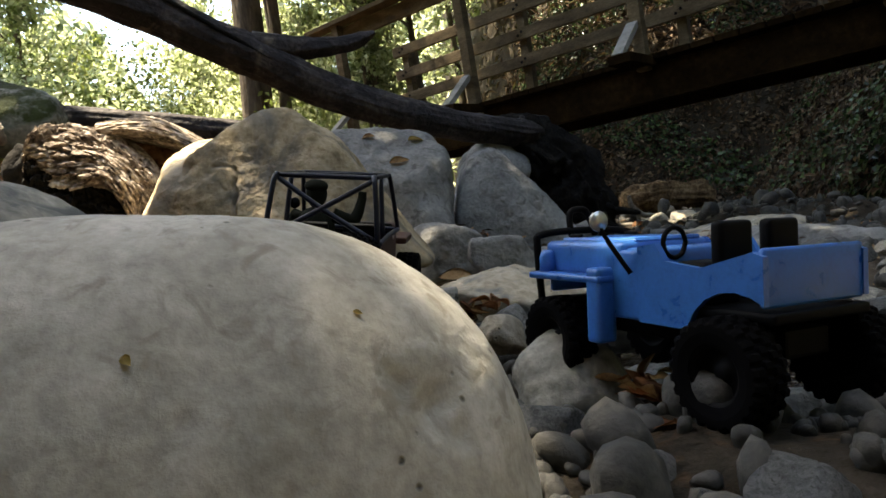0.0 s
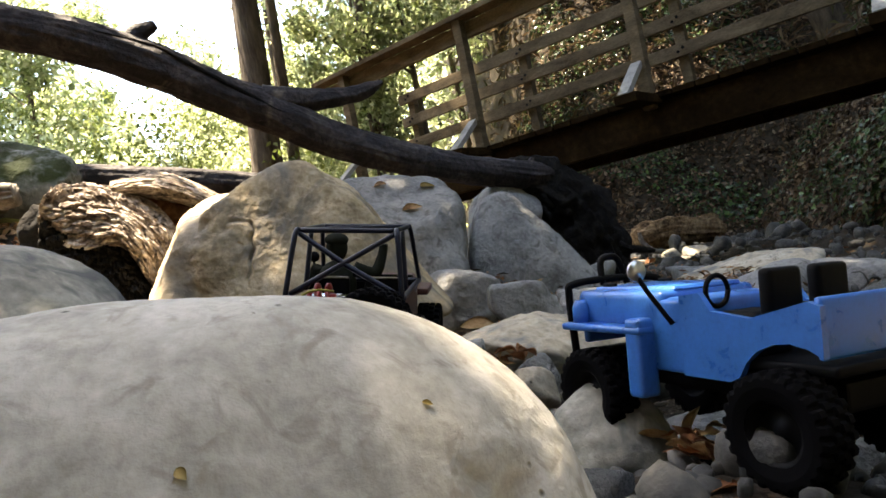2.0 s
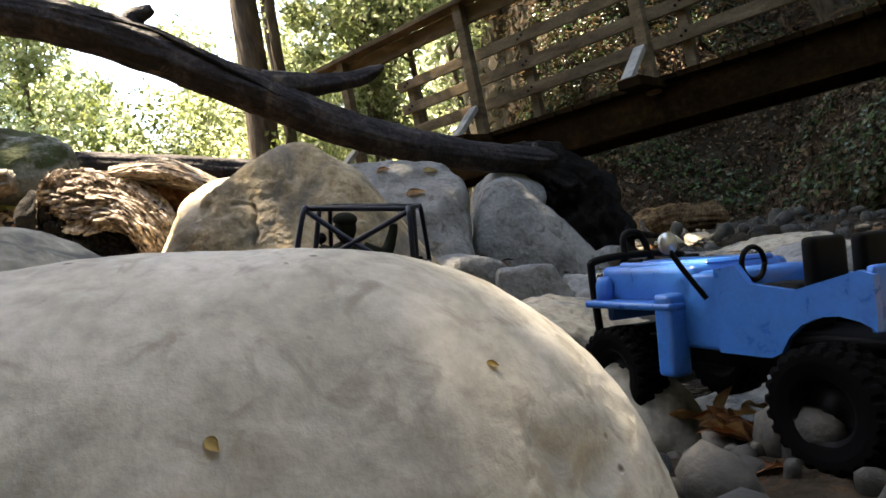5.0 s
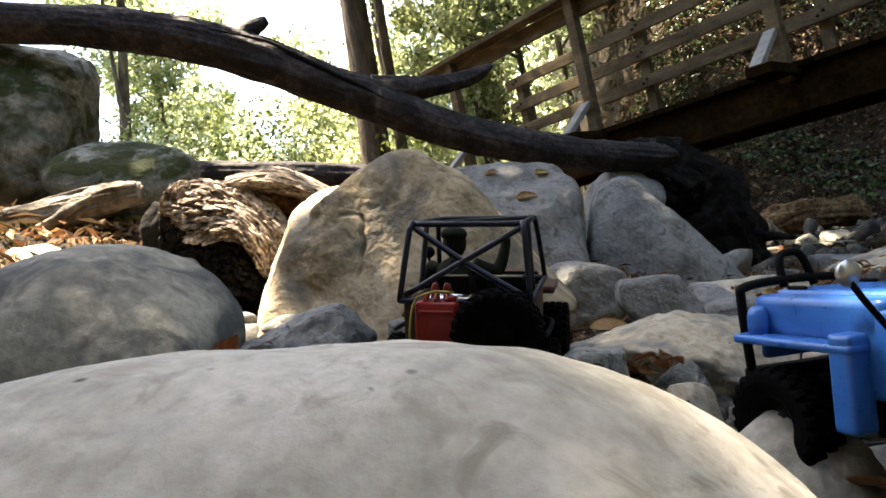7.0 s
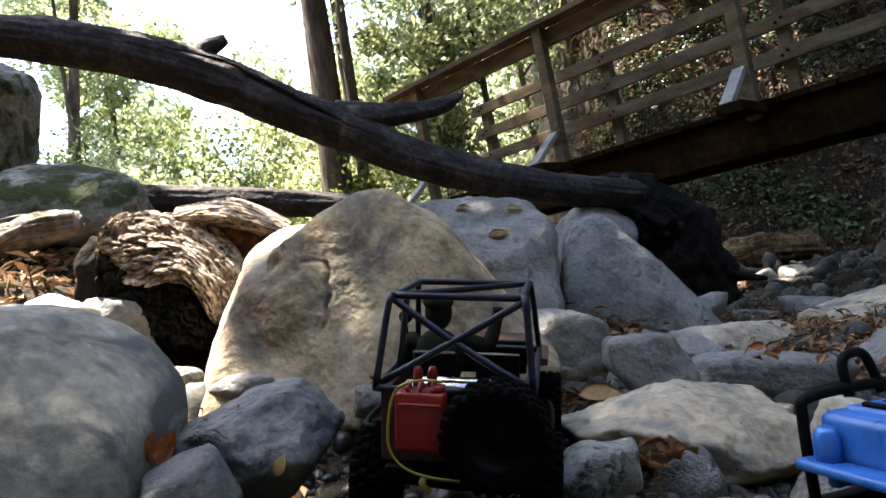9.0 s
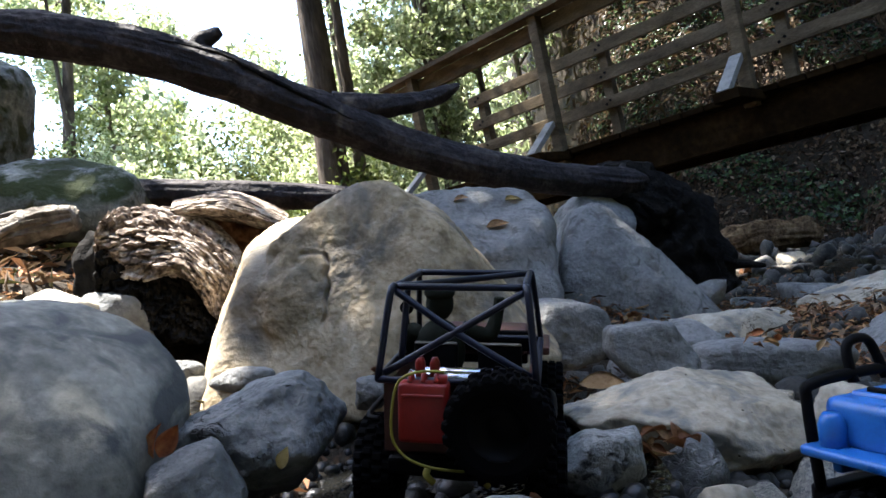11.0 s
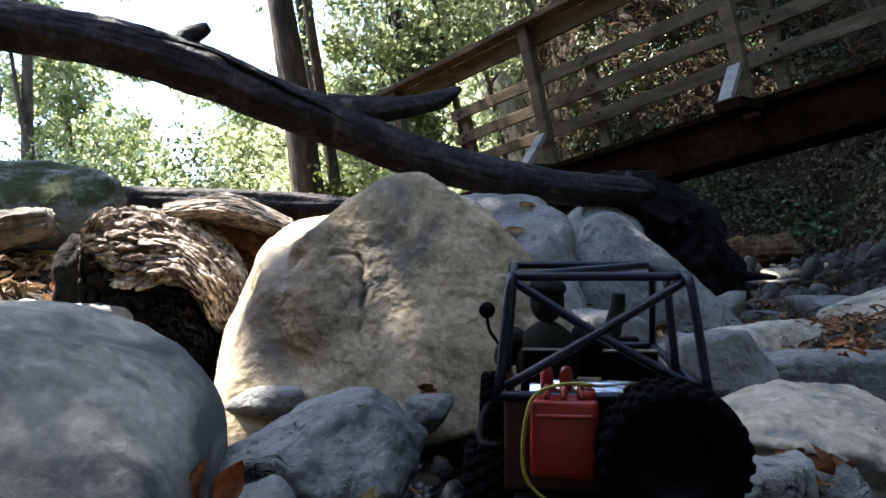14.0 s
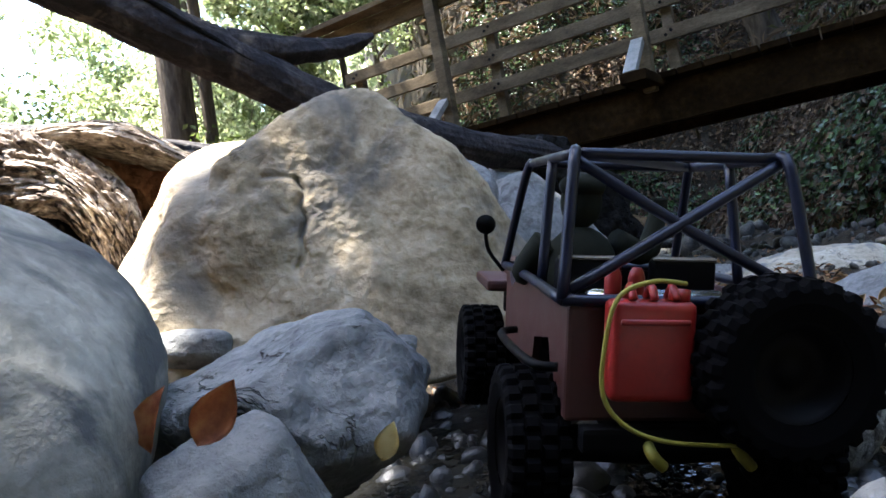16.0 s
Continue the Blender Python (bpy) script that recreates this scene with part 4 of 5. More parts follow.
def red_truck(m):
    t = holder("toy_truck", m)
    tagged(t, "red radio-controlled toy rock crawler with open roll cage", "toy truck")
    # tub: floor and walls, thick, open on top
    part("floor", boxed((0.150, 0.215, 0.012), (0, -0.075, 0.092), 0.003), M_BLACK, t, "", False)
    for s in (-1, 1):
        bm = bmesh.new()
        out = [(-0.185, 0.09), (-0.185, 0.168), (0.0, 0.168), (0.03, 0.15), (0.045, 0.168), (0.06, 0.168), (0.06, 0.09), (-0.075, 0.09), (-0.085, 0.125), (-0.135, 0.135), (-0.155, 0.09)]
        a = [bm.verts.new((s * 0.083, y, z)) for y, z in out]
        f = bm.faces.new(a)
        g = bmesh.ops.extrude_face_region(bm, geom=[f])
        bmesh.ops.translate(bm, vec=(-s * 0.006, 0, 0), verts=[v for v in g["geom"] if isinstance(v, bmesh.types.BMVert)])
        bmesh.ops.recalc_face_normals(bm, faces=bm.faces)
        part("side_panel", bm, M_BODY, t, "faded brick-red body side", False)
    part("tailgate", boxed((0.166, 0.008, 0.08), (0, -0.186, 0.128), 0.003), M_BODY, t, "", False)
    part("bonnet", boxed((0.135, 0.115, 0.03), (0, 0.125, 0.155), 0.01, 3), M_BODY, t, "faded pinkish-red bonnet", False)
    part("grille", boxed((0.13, 0.01, 0.06), (0, 0.185, 0.13), 0.004), M_BLACK, t, "", False)
    for s in (-1, 1):
        part("fender", boxed((0.035, 0.10, 0.012), (s * 0.083, 0.13, 0.145), 0.004), M_BODY, t, "", False)
    part("dashboard", boxed((0.15, 0.012, 0.03), (0, 0.06, 0.165), 0.004), M_BLACK, t, "", False)
    # roll cage
    zt, zb, x0, x1 = 0.272, 0.172, 0.082, 0.088
    for s in (-1, 1):
        rail_bar(t, [(s * x1, -0.192, zb), (s * (x0 - 0.004), -0.17, zt - 0.008), (s * (x0 - 0.008), -0.158, zt)])
        rail_bar(t, [(s * x1, 0.045, zb), (s * (x0 - 0.004), 0.0, zt - 0.01), (s * (x0 - 0.008), -0.012, zt)])
        rail_bar(t, [(s * (x0 - 0.008), -0.158, zt), (s * (x0 - 0.008), -0.012, zt)])
        rail_bar(t, [(s * x0, -0.10, zb), (s * (x0 - 0.008), -0.088, zt)])
        rail_bar(t, [(s * x1, -0.192, zb), (s * x1, -0.07, zb + 0.002), (s * x1, 0.045, zb)])
        rail_bar(t, [(s * x1, -0.187, 0.125), (s * 0.105, -0.17, 0.125), (s * 0.105, -0.05, 0.12), (s * 0.088, -0.03, 0.12)], 0.0035, M_BLACK, "side_bar")
    for y, z in ((-0.158, zt), (-0.012, zt), (-0.192, zb), (0.045, zb)):
        w = x0 - 0.008 if z == zt else x1
        rail_bar(t, [(-w, y, z), (0, y, z), (w, y, z)])
    rail_bar(t, [(-x0, -0.188, zb + 0.006), (0, -0.175, 0.225), (0.078, -0.16, zt - 0.002)])
    rail_bar(t, [(x0, -0.188, zb + 0.006), (0, -0.175, 0.222), (-0.078, -0.16, zt - 0.002)])
    rail_bar(t, [(-0.074, -0.158, zt), (0.0, -0.085, zt), (0.074, -0.012, zt)])
    # bed load
    part("fuel_cell", tube([(-0.06, -0.155, 0.163), (0.06, -0.155, 0.163)], 0.011, 14, 0, 0, 2), M_CHROME, t, "polished silver cylinder in the bed")
    part("fuel_cell", tube([(-0.05, -0.13, 0.163), (0.05, -0.13, 0.163)], 0.009, 14, 0, 0, 2), M_CHROME, t, "polished silver cylinder in the bed")
    for x in (-0.045, -0.028):
        part("bottle", tube([(x, -0.165, 0.165), (x, -0.165, 0.185), (x, -0.165, 0.192)], [0.006, 0.006, 0.003], 10, 0, 0, 3), M_RED, t, "tiny red bottle")
    for x in (-0.04, 0.04):
        seat = part("seat", boxed((0.055, 0.05, 0.02), (x, -0.05, 0.115), 0.006, 3), M_BLACK, t, "black bucket seat with cream edge")
        part("seat_back", boxed((0.055, 0.014, 0.075), (x, -0.085, 0.155), 0.006, 3), M_BLACK, seat)
        part("piping", boxed((0.054, 0.005, 0.004), (x, -0.090, 0.192), 0.003, 2), M_SEAT, seat, "cream seat piping")
    # jerrycan, cord, spare wheel
    can = part("jerrycan", boxed((0.056, 0.022, 0.066), (-0.033, -0.206, 0.142), 0.006, 3), M_RED, t, "bright red jerrycan")
    part("rib", boxed((0.046, 0.003, 0.004), (-0.033, -0.2175, 0.162), 0.0015, 2), M_RED, can)
    part("cap", tube([(-0.014, -0.206, 0.174), (-0.014, -0.206, 0.182)], 0.007, 12, 0, 0, 2), M_RED, can)
    for x in (-0.047, -0.033, -0.019):
        part("handle", tube([(x, -0.213, 0.176), (x, -0.206, 0.184), (x, -0.198, 0.176)], 0.0028, 6, 0, 0, 4), M_RED, can)
    part("cord", tube([(-0.01, -0.207, 0.186), (-0.035, -0.214, 0.188), (-0.058, -0.217, 0.178), (-0.066, -0.219, 0.150), (-0.066, -0.219, 0.115), (-0.05, -0.221, 0.095), (-0.02, -0.221, 0.085), (0.03, -0.221, 0.083), (0.042, -0.222, 0.085)], 0.0016, 6, 0, 0, 6), M_YELLOW, t, "yellow cord tied round the jerrycan")
    sp = wheel(t, 0, 0, 0, 0.059, 0.046, "spare_wheel")
    sp.matrix_local = pose(0.050, -0.224, 0.136, 0, 0, 90)
    # running gear
    for x in (-0.098, 0.098):
        for y in (-0.14, 0.145):
            wheel(t, x, y, 0.056)
    for y in (-0.14, 0.145):
        part("axle", tube([(-0.09, y, 0.056), (0, y, 0.054), (0.09, y, 0.056)], [0.012, 0.016, 0.012], 12, 0, 0, 3), M_BLACK, t)
    part("chassis", boxed((0.07, 0.33, 0.03), (0, 0.0, 0.075), 0.004), M_BLACK, t, "", False)
    part("bumper", boxed((0.15, 0.015, 0.018), (0, -0.20, 0.08), 0.004), M_BLACK, t, "", False)
    for x in (-0.03, 0.03):
        part("tow_hook", tube([(x, -0.205, 0.078), (x, -0.215, 0.074), (x + 0.008, -0.214, 0.066)], 0.004, 8, 0, 0, 4), M_YELLOW, t, "yellow tow hook")
    mir = part("mirror_arm", tube([(-0.088, 0.05, 0.165), (-0.104, 0.052, 0.185), (-0.108, 0.052, 0.205)], 0.0022, 6, 0, 0, 4), M_BLACK, t)
    part("mirror", tube([(-0.108, 0.050, 0.212), (-0.108, 0.056, 0.212)], 0.010, 16, 0, 0, 1), M_BLACK, mir, "round black side mirror")
    return t


def doll(m):
    """The small seated driver figure, a plain shape."""
    bm = bmesh.new()
    for c, s in (((0, 0, 0.05), (0.034, 0.024, 0.042)), ((0, 0.004, 0.112), (0.018, 0.019, 0.023)), ((0, 0.002, 0.126), (0.020, 0.020, 0.012)), ((0, 0.03, 0.012), (0.028, 0.04, 0.014))):
        bmesh.ops.create_uvsphere(bm, u_segments=18, v_segments=12, radius=1.0, matrix=Matrix.Translation(c) @ Matrix.Diagonal((*s, 1)))
    tube([(0.030, 0, 0.078), (0.062, 0.012, 0.070), (0.074, 0.02, 0.10), (0.076, 0.02, 0.118)], [0.013, 0.011, 0.008, 0.007], 10, 0, 0, 5, bm=bm)
    tube([(-0.030, 0, 0.078), (-0.046, 0.014, 0.05), (-0.03, 0.045, 0.045)], [0.013, 0.011, 0.008], 10, 0, 0, 5, bm=bm)
    ob = part("driver_doll", bm, M_CLOTH)
    ob.matrix_world = m
    tagged(ob, "small dark-clothed driver doll seated in the red truck", "doll")


def blue_truck(m):
    t = holder("toy_truck", m)
    tagged(t, "bright blue radio-controlled toy off-roader with black bull bar", "toy truck")
    part("bonnet", boxed((0.158, 0.165, 0.046), (0, 0.105, 0.165), 0.011, 4), M_BLUE, t, "smooth bright blue bonnet")
    part("bonnet_lid", boxed((0.112, 0.150, 0.006), (0, 0.100, 0.189), 0.003, 3), M_BLUE, t)
    part("cowl", boxed((0.15, 0.05, 0.055), (0, 0.01, 0.152), 0.01, 3), M_BLUE, t)
    part("floor", boxed((0.15, 0.18, 0.012), (0, -0.095, 0.112), 0.004, 2), M_BLACK, t)
    part("tailgate", boxed((0.155, 0.008, 0.06), (0, -0.172, 0.152), 0.004, 2), M_BLUE, t)
    for s in (-1, 1):
        bm = bmesh.new()
        arch = [(-0.14 + 0.062 * math.cos(a), 0.075 + 0.062 * math.sin(a)) for a in [math.pi * (0.12 + 0.80 * k / 8) for k in range(9)]]
        out = [(-0.006, 0.092), (-0.006, 0.182), (-0.035, 0.186), (-0.05, 0.166), (-0.10, 0.160), (-0.165, 0.178), (-0.178, 0.174), (-0.178, 0.125)] + [p for p in arch[::-1] if p[0] > -0.176] + [(-0.07, 0.092)]
        f = bm.faces.new([bm.verts.new((s * 0.082, y, z)) for y, z in out])
        g = bmesh.ops.extrude_face_region(bm, geom=[f])
        bmesh.ops.translate(bm, vec=(-s * 0.008, 0, 0), verts=[v for v in g["geom"] if isinstance(v, bmesh.types.BMVert)])
        bmesh.ops.recalc_face_normals(bm, faces=bm.faces)
        part("side_panel", bm, M_BLUE, t, "", False)
        part("seat", boxed((0.055, 0.05, 0.05), (s * 0.038, -0.07, 0.140), 0.008, 3), M_BLACK, t)
        part("seat_back", boxed((0.052, 0.016, 0.06), (s * 0.038, -0.105, 0.180), 0.007, 3), M_BLACK, t)
    part("steering_wheel", tube([(-0.038 + 0.018 * math.cos(a), -0.022, 0.185 + 0.018 * math.sin(a)) for a in [0.785 * k for k in range(9)]], 0.003, 8, 0, 0, 3), M_BLACK, t)
    for s in (-1, 1):
        part("fender", boxed((0.036, 0.155, 0.010), (s * 0.086, 0.118, 0.141), 0.0045, 3), M_BLUE, t)
        part("fender_flank", boxed((0.03, 0.026, 0.095), (s * 0.088, 0.055, 0.108), 0.006, 3), M_BLUE, t)
        part("cowl_side", boxed((0.010, 0.09, 0.085), (s * 0.074, 0.015, 0.135), 0.005, 3), M_BLUE, t)
        lamp_ = part("headlight", tube([(s * 0.042, 0.18, 0.155), (s * 0.042, 0.187, 0.155)], 0.013, 18, 0, 0, 1), M_BLACK, t)
        part("marker_light", tube([(s * 0.084, 0.174, 0.146), (s * 0.084, 0.174, 0.166), (s * 0.084, 0.174, 0.176)], [0.012, 0.012, 0.007], 14, 0, 0, 2), M_BLUE, t)
        part("hinge", boxed((0.006, 0.024, 0.006), (s * 0.05, 0.15, 0.1935), 0.002, 2), M_BLACK, t)
    part("grille", boxed((0.14, 0.012, 0.06), (0, 0.186, 0.145), 0.005, 3), M_BLUE, t)
    bar = part("bull_bar", tube([(-0.082, 0.194, 0.10), (-0.084, 0.199, 0.180), (-0.074, 0.200, 0.197), (0, 0.200, 0.201), (0.074, 0.200, 0.197), (0.084, 0.199, 0.180), (0.082, 0.194, 0.10)], 0.0055, 10, 0, 0, 6), M_BLACK, t, "black tube bull bar")
    part("hoop", tube([(-0.022, 0.198, 0.192), (-0.020, 0.205, 0.222), (-0.010, 0.205, 0.232), (0.012, 0.205, 0.228), (0.022, 0.198, 0.192)], 0.005, 10, 0, 0, 6), M_BLACK, bar)
    part("bumper", boxed((0.17, 0.02, 0.02), (0, 0.195, 0.095), 0.005, 2), M_BLACK, t)
    mir = part("mirror_arm", tube([(-0.083, 0.005, 0.15), (-0.100, 0.02, 0.185), (-0.108, 0.028, 0.205)], 0.0032, 8, 0, 0, 4), M_BLACK, t)
    part("mirror", tube([(-0.110, 0.026, 0.214), (-0.110, 0.031, 0.214)], 0.0125, 20, 0, 0, 1), M_GLASSY, mir, "round side mirror with grey glass")
    part("chassis", boxed((0.07, 0.33, 0.03), (0, 0.0, 0.08), 0.004), M_BLACK, t, "", False)
    for x in (-0.092, 0.092):
        for y in (-0.14, 0.14):
            wheel(t, x, y, 0.056)
    return t


RED = pose(-0.218, 1.365, 0.125, 4, 12, -4) @ Matrix.Diagonal((1.12, 1.12, 1.12, 1))
red_truck(RED)
doll(RED @ pose(-0.04, -0.06, 0.125))
blue_truck(pose(0.282, 0.828, 0.048, 2, 7, 26))


# ---- trees ----
def tree(x, y, r, h, lean, crown, leaves, mat, label, seed, leaf=0.05, base=None):
    rng = np.random.default_rng(seed)
    z0 = float(ground_z(x, y)) - 0.15 if base is None else base
    t = holder("tree", pose(x, y, z0))
    tagged(t, label, "tree", "trees")
    n = 7
    pts = [(lean[0] * h * (k / n) + 0.05 * r * rng.normal(), lean[1] * h * (k / n), h * k / n) for k in range(n + 1)]
    part("trunk", tube(pts, [r * (1.25 if k == 0 else 1 - 0.75 * k / n) for k in range(n + 1)], 16, 0.10, seed, 5), M_BARK, t)
    C, S = [], []
    cz, cr, chh = crown
    top = Vector((lean[0] * h, lean[1] * h, 0))
    for k in range(9):
        a = rng.uniform(0, 6.28)
        z = cz + rng.uniform(-0.7, 0.7) * chh
        f = z / h
        s = Vector((lean[0] * z, lean[1] * z, min(z, h * 0.97) * 0.92))
        e = s + Vector((math.cos(a) * cr * rng.uniform(0.5, 1), math.sin(a) * cr * rng.uniform(0.5, 1), rng.uniform(0.1, 0.5) * chh))
        mid = (s + e) / 2 + Vector((0, 0, 0.1 * cr))
        rr = max(0.012, r * (1 - 0.75 * min(f, 1)) * 0.5)
        part("limb", tube([s, mid, e], [rr, rr * 0.7, rr * 0.25], 8, 0.1, k + seed, 4), M_BARK, t)
        for u in np.linspace(0.35, 1.0, 5):
            C.append(np.array(s.lerp(e, u)) + rng.normal(size=3) * 0.12 * cr)
            S.append(cr * rng.uniform(0.16, 0.34))
    C, S = np.array(C), np.array(S)
    idx = rng.integers(0, len(C), leaves)
    d = rng.normal(size=(leaves, 3))
    d /= np.linalg.norm(d, axis=1)[:, None]
    p = C[idx] + d * (S[idx] * rng.uniform(0.2, 1.0, leaves) ** 0.5)[:, None] * np.array([1, 1, 0.75])
    v, f = leaf_cloud(p, leaf * rng.uniform(0.6, 1.3, leaves), None, seed)
    ob = pydata("crown", v, f, mat)
    ob.parent = t
    return t


def shrub(x, y, r, h, leaves, mat, seed, leaf=0.04, z=None, label="leafy green shrub on the forest floor"):
    rng = np.random.default_rng(seed)
    z0 = float(ground_z(x, y)) if z is None else z
    t = holder("shrub", pose(x, y, z0))
    tagged(t, label, "shrub", "shrubs")
    P = []
    for k in range(7):
        a = rng.uniform(0, 6.28)
        e = Vector((math.cos(a) * r * rng.uniform(0.3, 0.9), math.sin(a) * r * rng.uniform(0.3, 0.9), h * rng.uniform(0.6, 1)))
        part("stem", tube([(0, 0, -0.1), e * 0.5 + Vector((0, 0, 0.1 * h)), e], [0.02, 0.014, 0.005], 6, 0.1, k, 3), M_BARK, t)
        for u in (0.4, 0.6, 0.8, 1.0):
            P.append(np.array(e) * u + rng.normal(size=3) * 0.1 * r)
    P = np.array(P)
    idx = rng.integers(0, len(P), leaves)
    p = P[idx] + rng.normal(size=(leaves, 3)) * np.array([r, r, h * 0.6]) * 0.17
    v, f = leaf_cloud(p, leaf * rng.uniform(0.6, 1.3, leaves), None, seed)
    ob = pydata("leaves", v, f, mat)
    ob.parent = t


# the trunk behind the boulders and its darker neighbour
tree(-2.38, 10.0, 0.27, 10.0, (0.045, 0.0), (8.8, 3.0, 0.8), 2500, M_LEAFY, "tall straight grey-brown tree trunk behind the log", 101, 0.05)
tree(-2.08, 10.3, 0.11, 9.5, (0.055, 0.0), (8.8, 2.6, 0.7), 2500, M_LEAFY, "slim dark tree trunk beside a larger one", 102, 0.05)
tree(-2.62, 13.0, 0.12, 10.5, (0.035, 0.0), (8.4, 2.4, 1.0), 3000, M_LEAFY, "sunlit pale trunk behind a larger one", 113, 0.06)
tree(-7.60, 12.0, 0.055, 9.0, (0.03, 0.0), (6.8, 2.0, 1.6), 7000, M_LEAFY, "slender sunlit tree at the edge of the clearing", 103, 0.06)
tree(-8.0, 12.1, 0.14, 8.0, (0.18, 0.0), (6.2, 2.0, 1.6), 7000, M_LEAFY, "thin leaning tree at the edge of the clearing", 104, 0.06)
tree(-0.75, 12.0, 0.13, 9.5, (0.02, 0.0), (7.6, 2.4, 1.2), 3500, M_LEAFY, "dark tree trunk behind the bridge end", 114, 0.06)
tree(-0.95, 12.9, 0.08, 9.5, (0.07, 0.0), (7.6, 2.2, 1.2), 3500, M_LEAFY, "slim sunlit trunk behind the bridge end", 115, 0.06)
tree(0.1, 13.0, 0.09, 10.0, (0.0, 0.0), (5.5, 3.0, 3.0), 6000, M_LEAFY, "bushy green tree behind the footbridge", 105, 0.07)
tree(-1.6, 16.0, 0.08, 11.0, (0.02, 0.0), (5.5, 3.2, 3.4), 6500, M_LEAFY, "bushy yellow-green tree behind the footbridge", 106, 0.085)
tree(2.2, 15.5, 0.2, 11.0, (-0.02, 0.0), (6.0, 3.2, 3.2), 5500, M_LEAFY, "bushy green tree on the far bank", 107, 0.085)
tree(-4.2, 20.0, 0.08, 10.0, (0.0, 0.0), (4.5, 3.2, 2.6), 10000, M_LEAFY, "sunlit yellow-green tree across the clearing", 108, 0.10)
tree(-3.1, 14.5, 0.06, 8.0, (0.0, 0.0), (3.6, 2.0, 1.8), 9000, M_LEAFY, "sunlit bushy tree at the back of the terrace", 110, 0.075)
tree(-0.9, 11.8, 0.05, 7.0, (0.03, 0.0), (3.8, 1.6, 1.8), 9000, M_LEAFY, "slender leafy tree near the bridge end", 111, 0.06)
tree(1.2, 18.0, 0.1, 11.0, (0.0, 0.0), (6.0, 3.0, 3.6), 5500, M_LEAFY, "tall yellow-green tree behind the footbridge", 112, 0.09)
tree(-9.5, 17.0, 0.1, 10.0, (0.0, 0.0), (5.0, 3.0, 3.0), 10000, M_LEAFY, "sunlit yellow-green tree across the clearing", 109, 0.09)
for i, (x, y, r, h) in enumerate(((-2.7, 10.5, 1.1, 1.5), (-3.9, 11.5, 1.3, 1.6), (-0.4, 10.6, 1.0, 1.6), (-5.3, 14.0, 1.5, 1.8), (-7.2, 13.5, 1.5, 1.9), (-2.0, 13.5, 1.5, 2.2), (-8.8, 11.5, 1.6, 2.0), (-4.8, 9.5, 1.0, 1.3), (-3.4, 12.8, 1.4, 2.6), (-4.7, 12.6, 1.5, 2.8), (-6.2, 11.6, 1.5, 2.4), (-2.2, 11.8, 1.2, 2.4), (-7.9, 15.0, 1.8, 3.4), (-5.6, 16.0, 1.8, 3.2), (-3.4, 16.5, 1.8, 3.4))):
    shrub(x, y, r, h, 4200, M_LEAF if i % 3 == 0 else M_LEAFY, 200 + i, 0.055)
# the wood's edge far away, seen between the trunks
def far_woods():
    rng = np.random.default_rng(7)
    n = 100000
    a = np.radians(rng.uniform(-75, 60, n))
    d = rng.uniform(19, 40, n)
    top = 8.0 + 2.5 * np.sin(a * 9) + 1.5 * np.sin(a * 23)
    top = top - 5.0 * np.exp(-((np.degrees(a) + 31) / 8.0) ** 2) - 3.0 * np.exp(-((np.degrees(a) + 19) / 3.0) ** 2)
    z = 0.5 + np.abs(top) * (d / 24) * rng.uniform(0, 1, n) ** 0.8 + np.clip(np.degrees(a), 0, 60) * 0.12
    clump = np.sin(a * 61 + d * 1.3) * np.cos(z * 2.1 + a * 37) + 0.6 * np.sin(d * 3.7 + z * 1.3)
    keep = clump > -0.3
    p = np.stack([np.sin(a) * d, np.cos(a) * d, z], axis=1)[keep]
    v, f = leaf_cloud(p, rng.uniform(0.10, 0.26, len(p)), None, 8)
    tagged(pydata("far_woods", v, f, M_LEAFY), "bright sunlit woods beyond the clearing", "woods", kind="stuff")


def unseen_woods():
    """Unseen forest added on the other sides, closing the creek off from horizon light."""
    rng = np.random.default_rng(17)
    n = 26000
    a = np.radians(rng.uniform(62, 283, n))
    d = rng.uniform(10, 17, n)
    p = np.stack([np.sin(a) * d, np.cos(a) * d, rng.uniform(0, 13, n)], axis=1)
    v, f = leaf_cloud(p, rng.uniform(0.25, 0.55, n), None, 18)
    tagged(pydata("unseen_woods", v, f, M_LEAF), "dense green woods added out of view to block horizon light", "woods", kind="stuff")


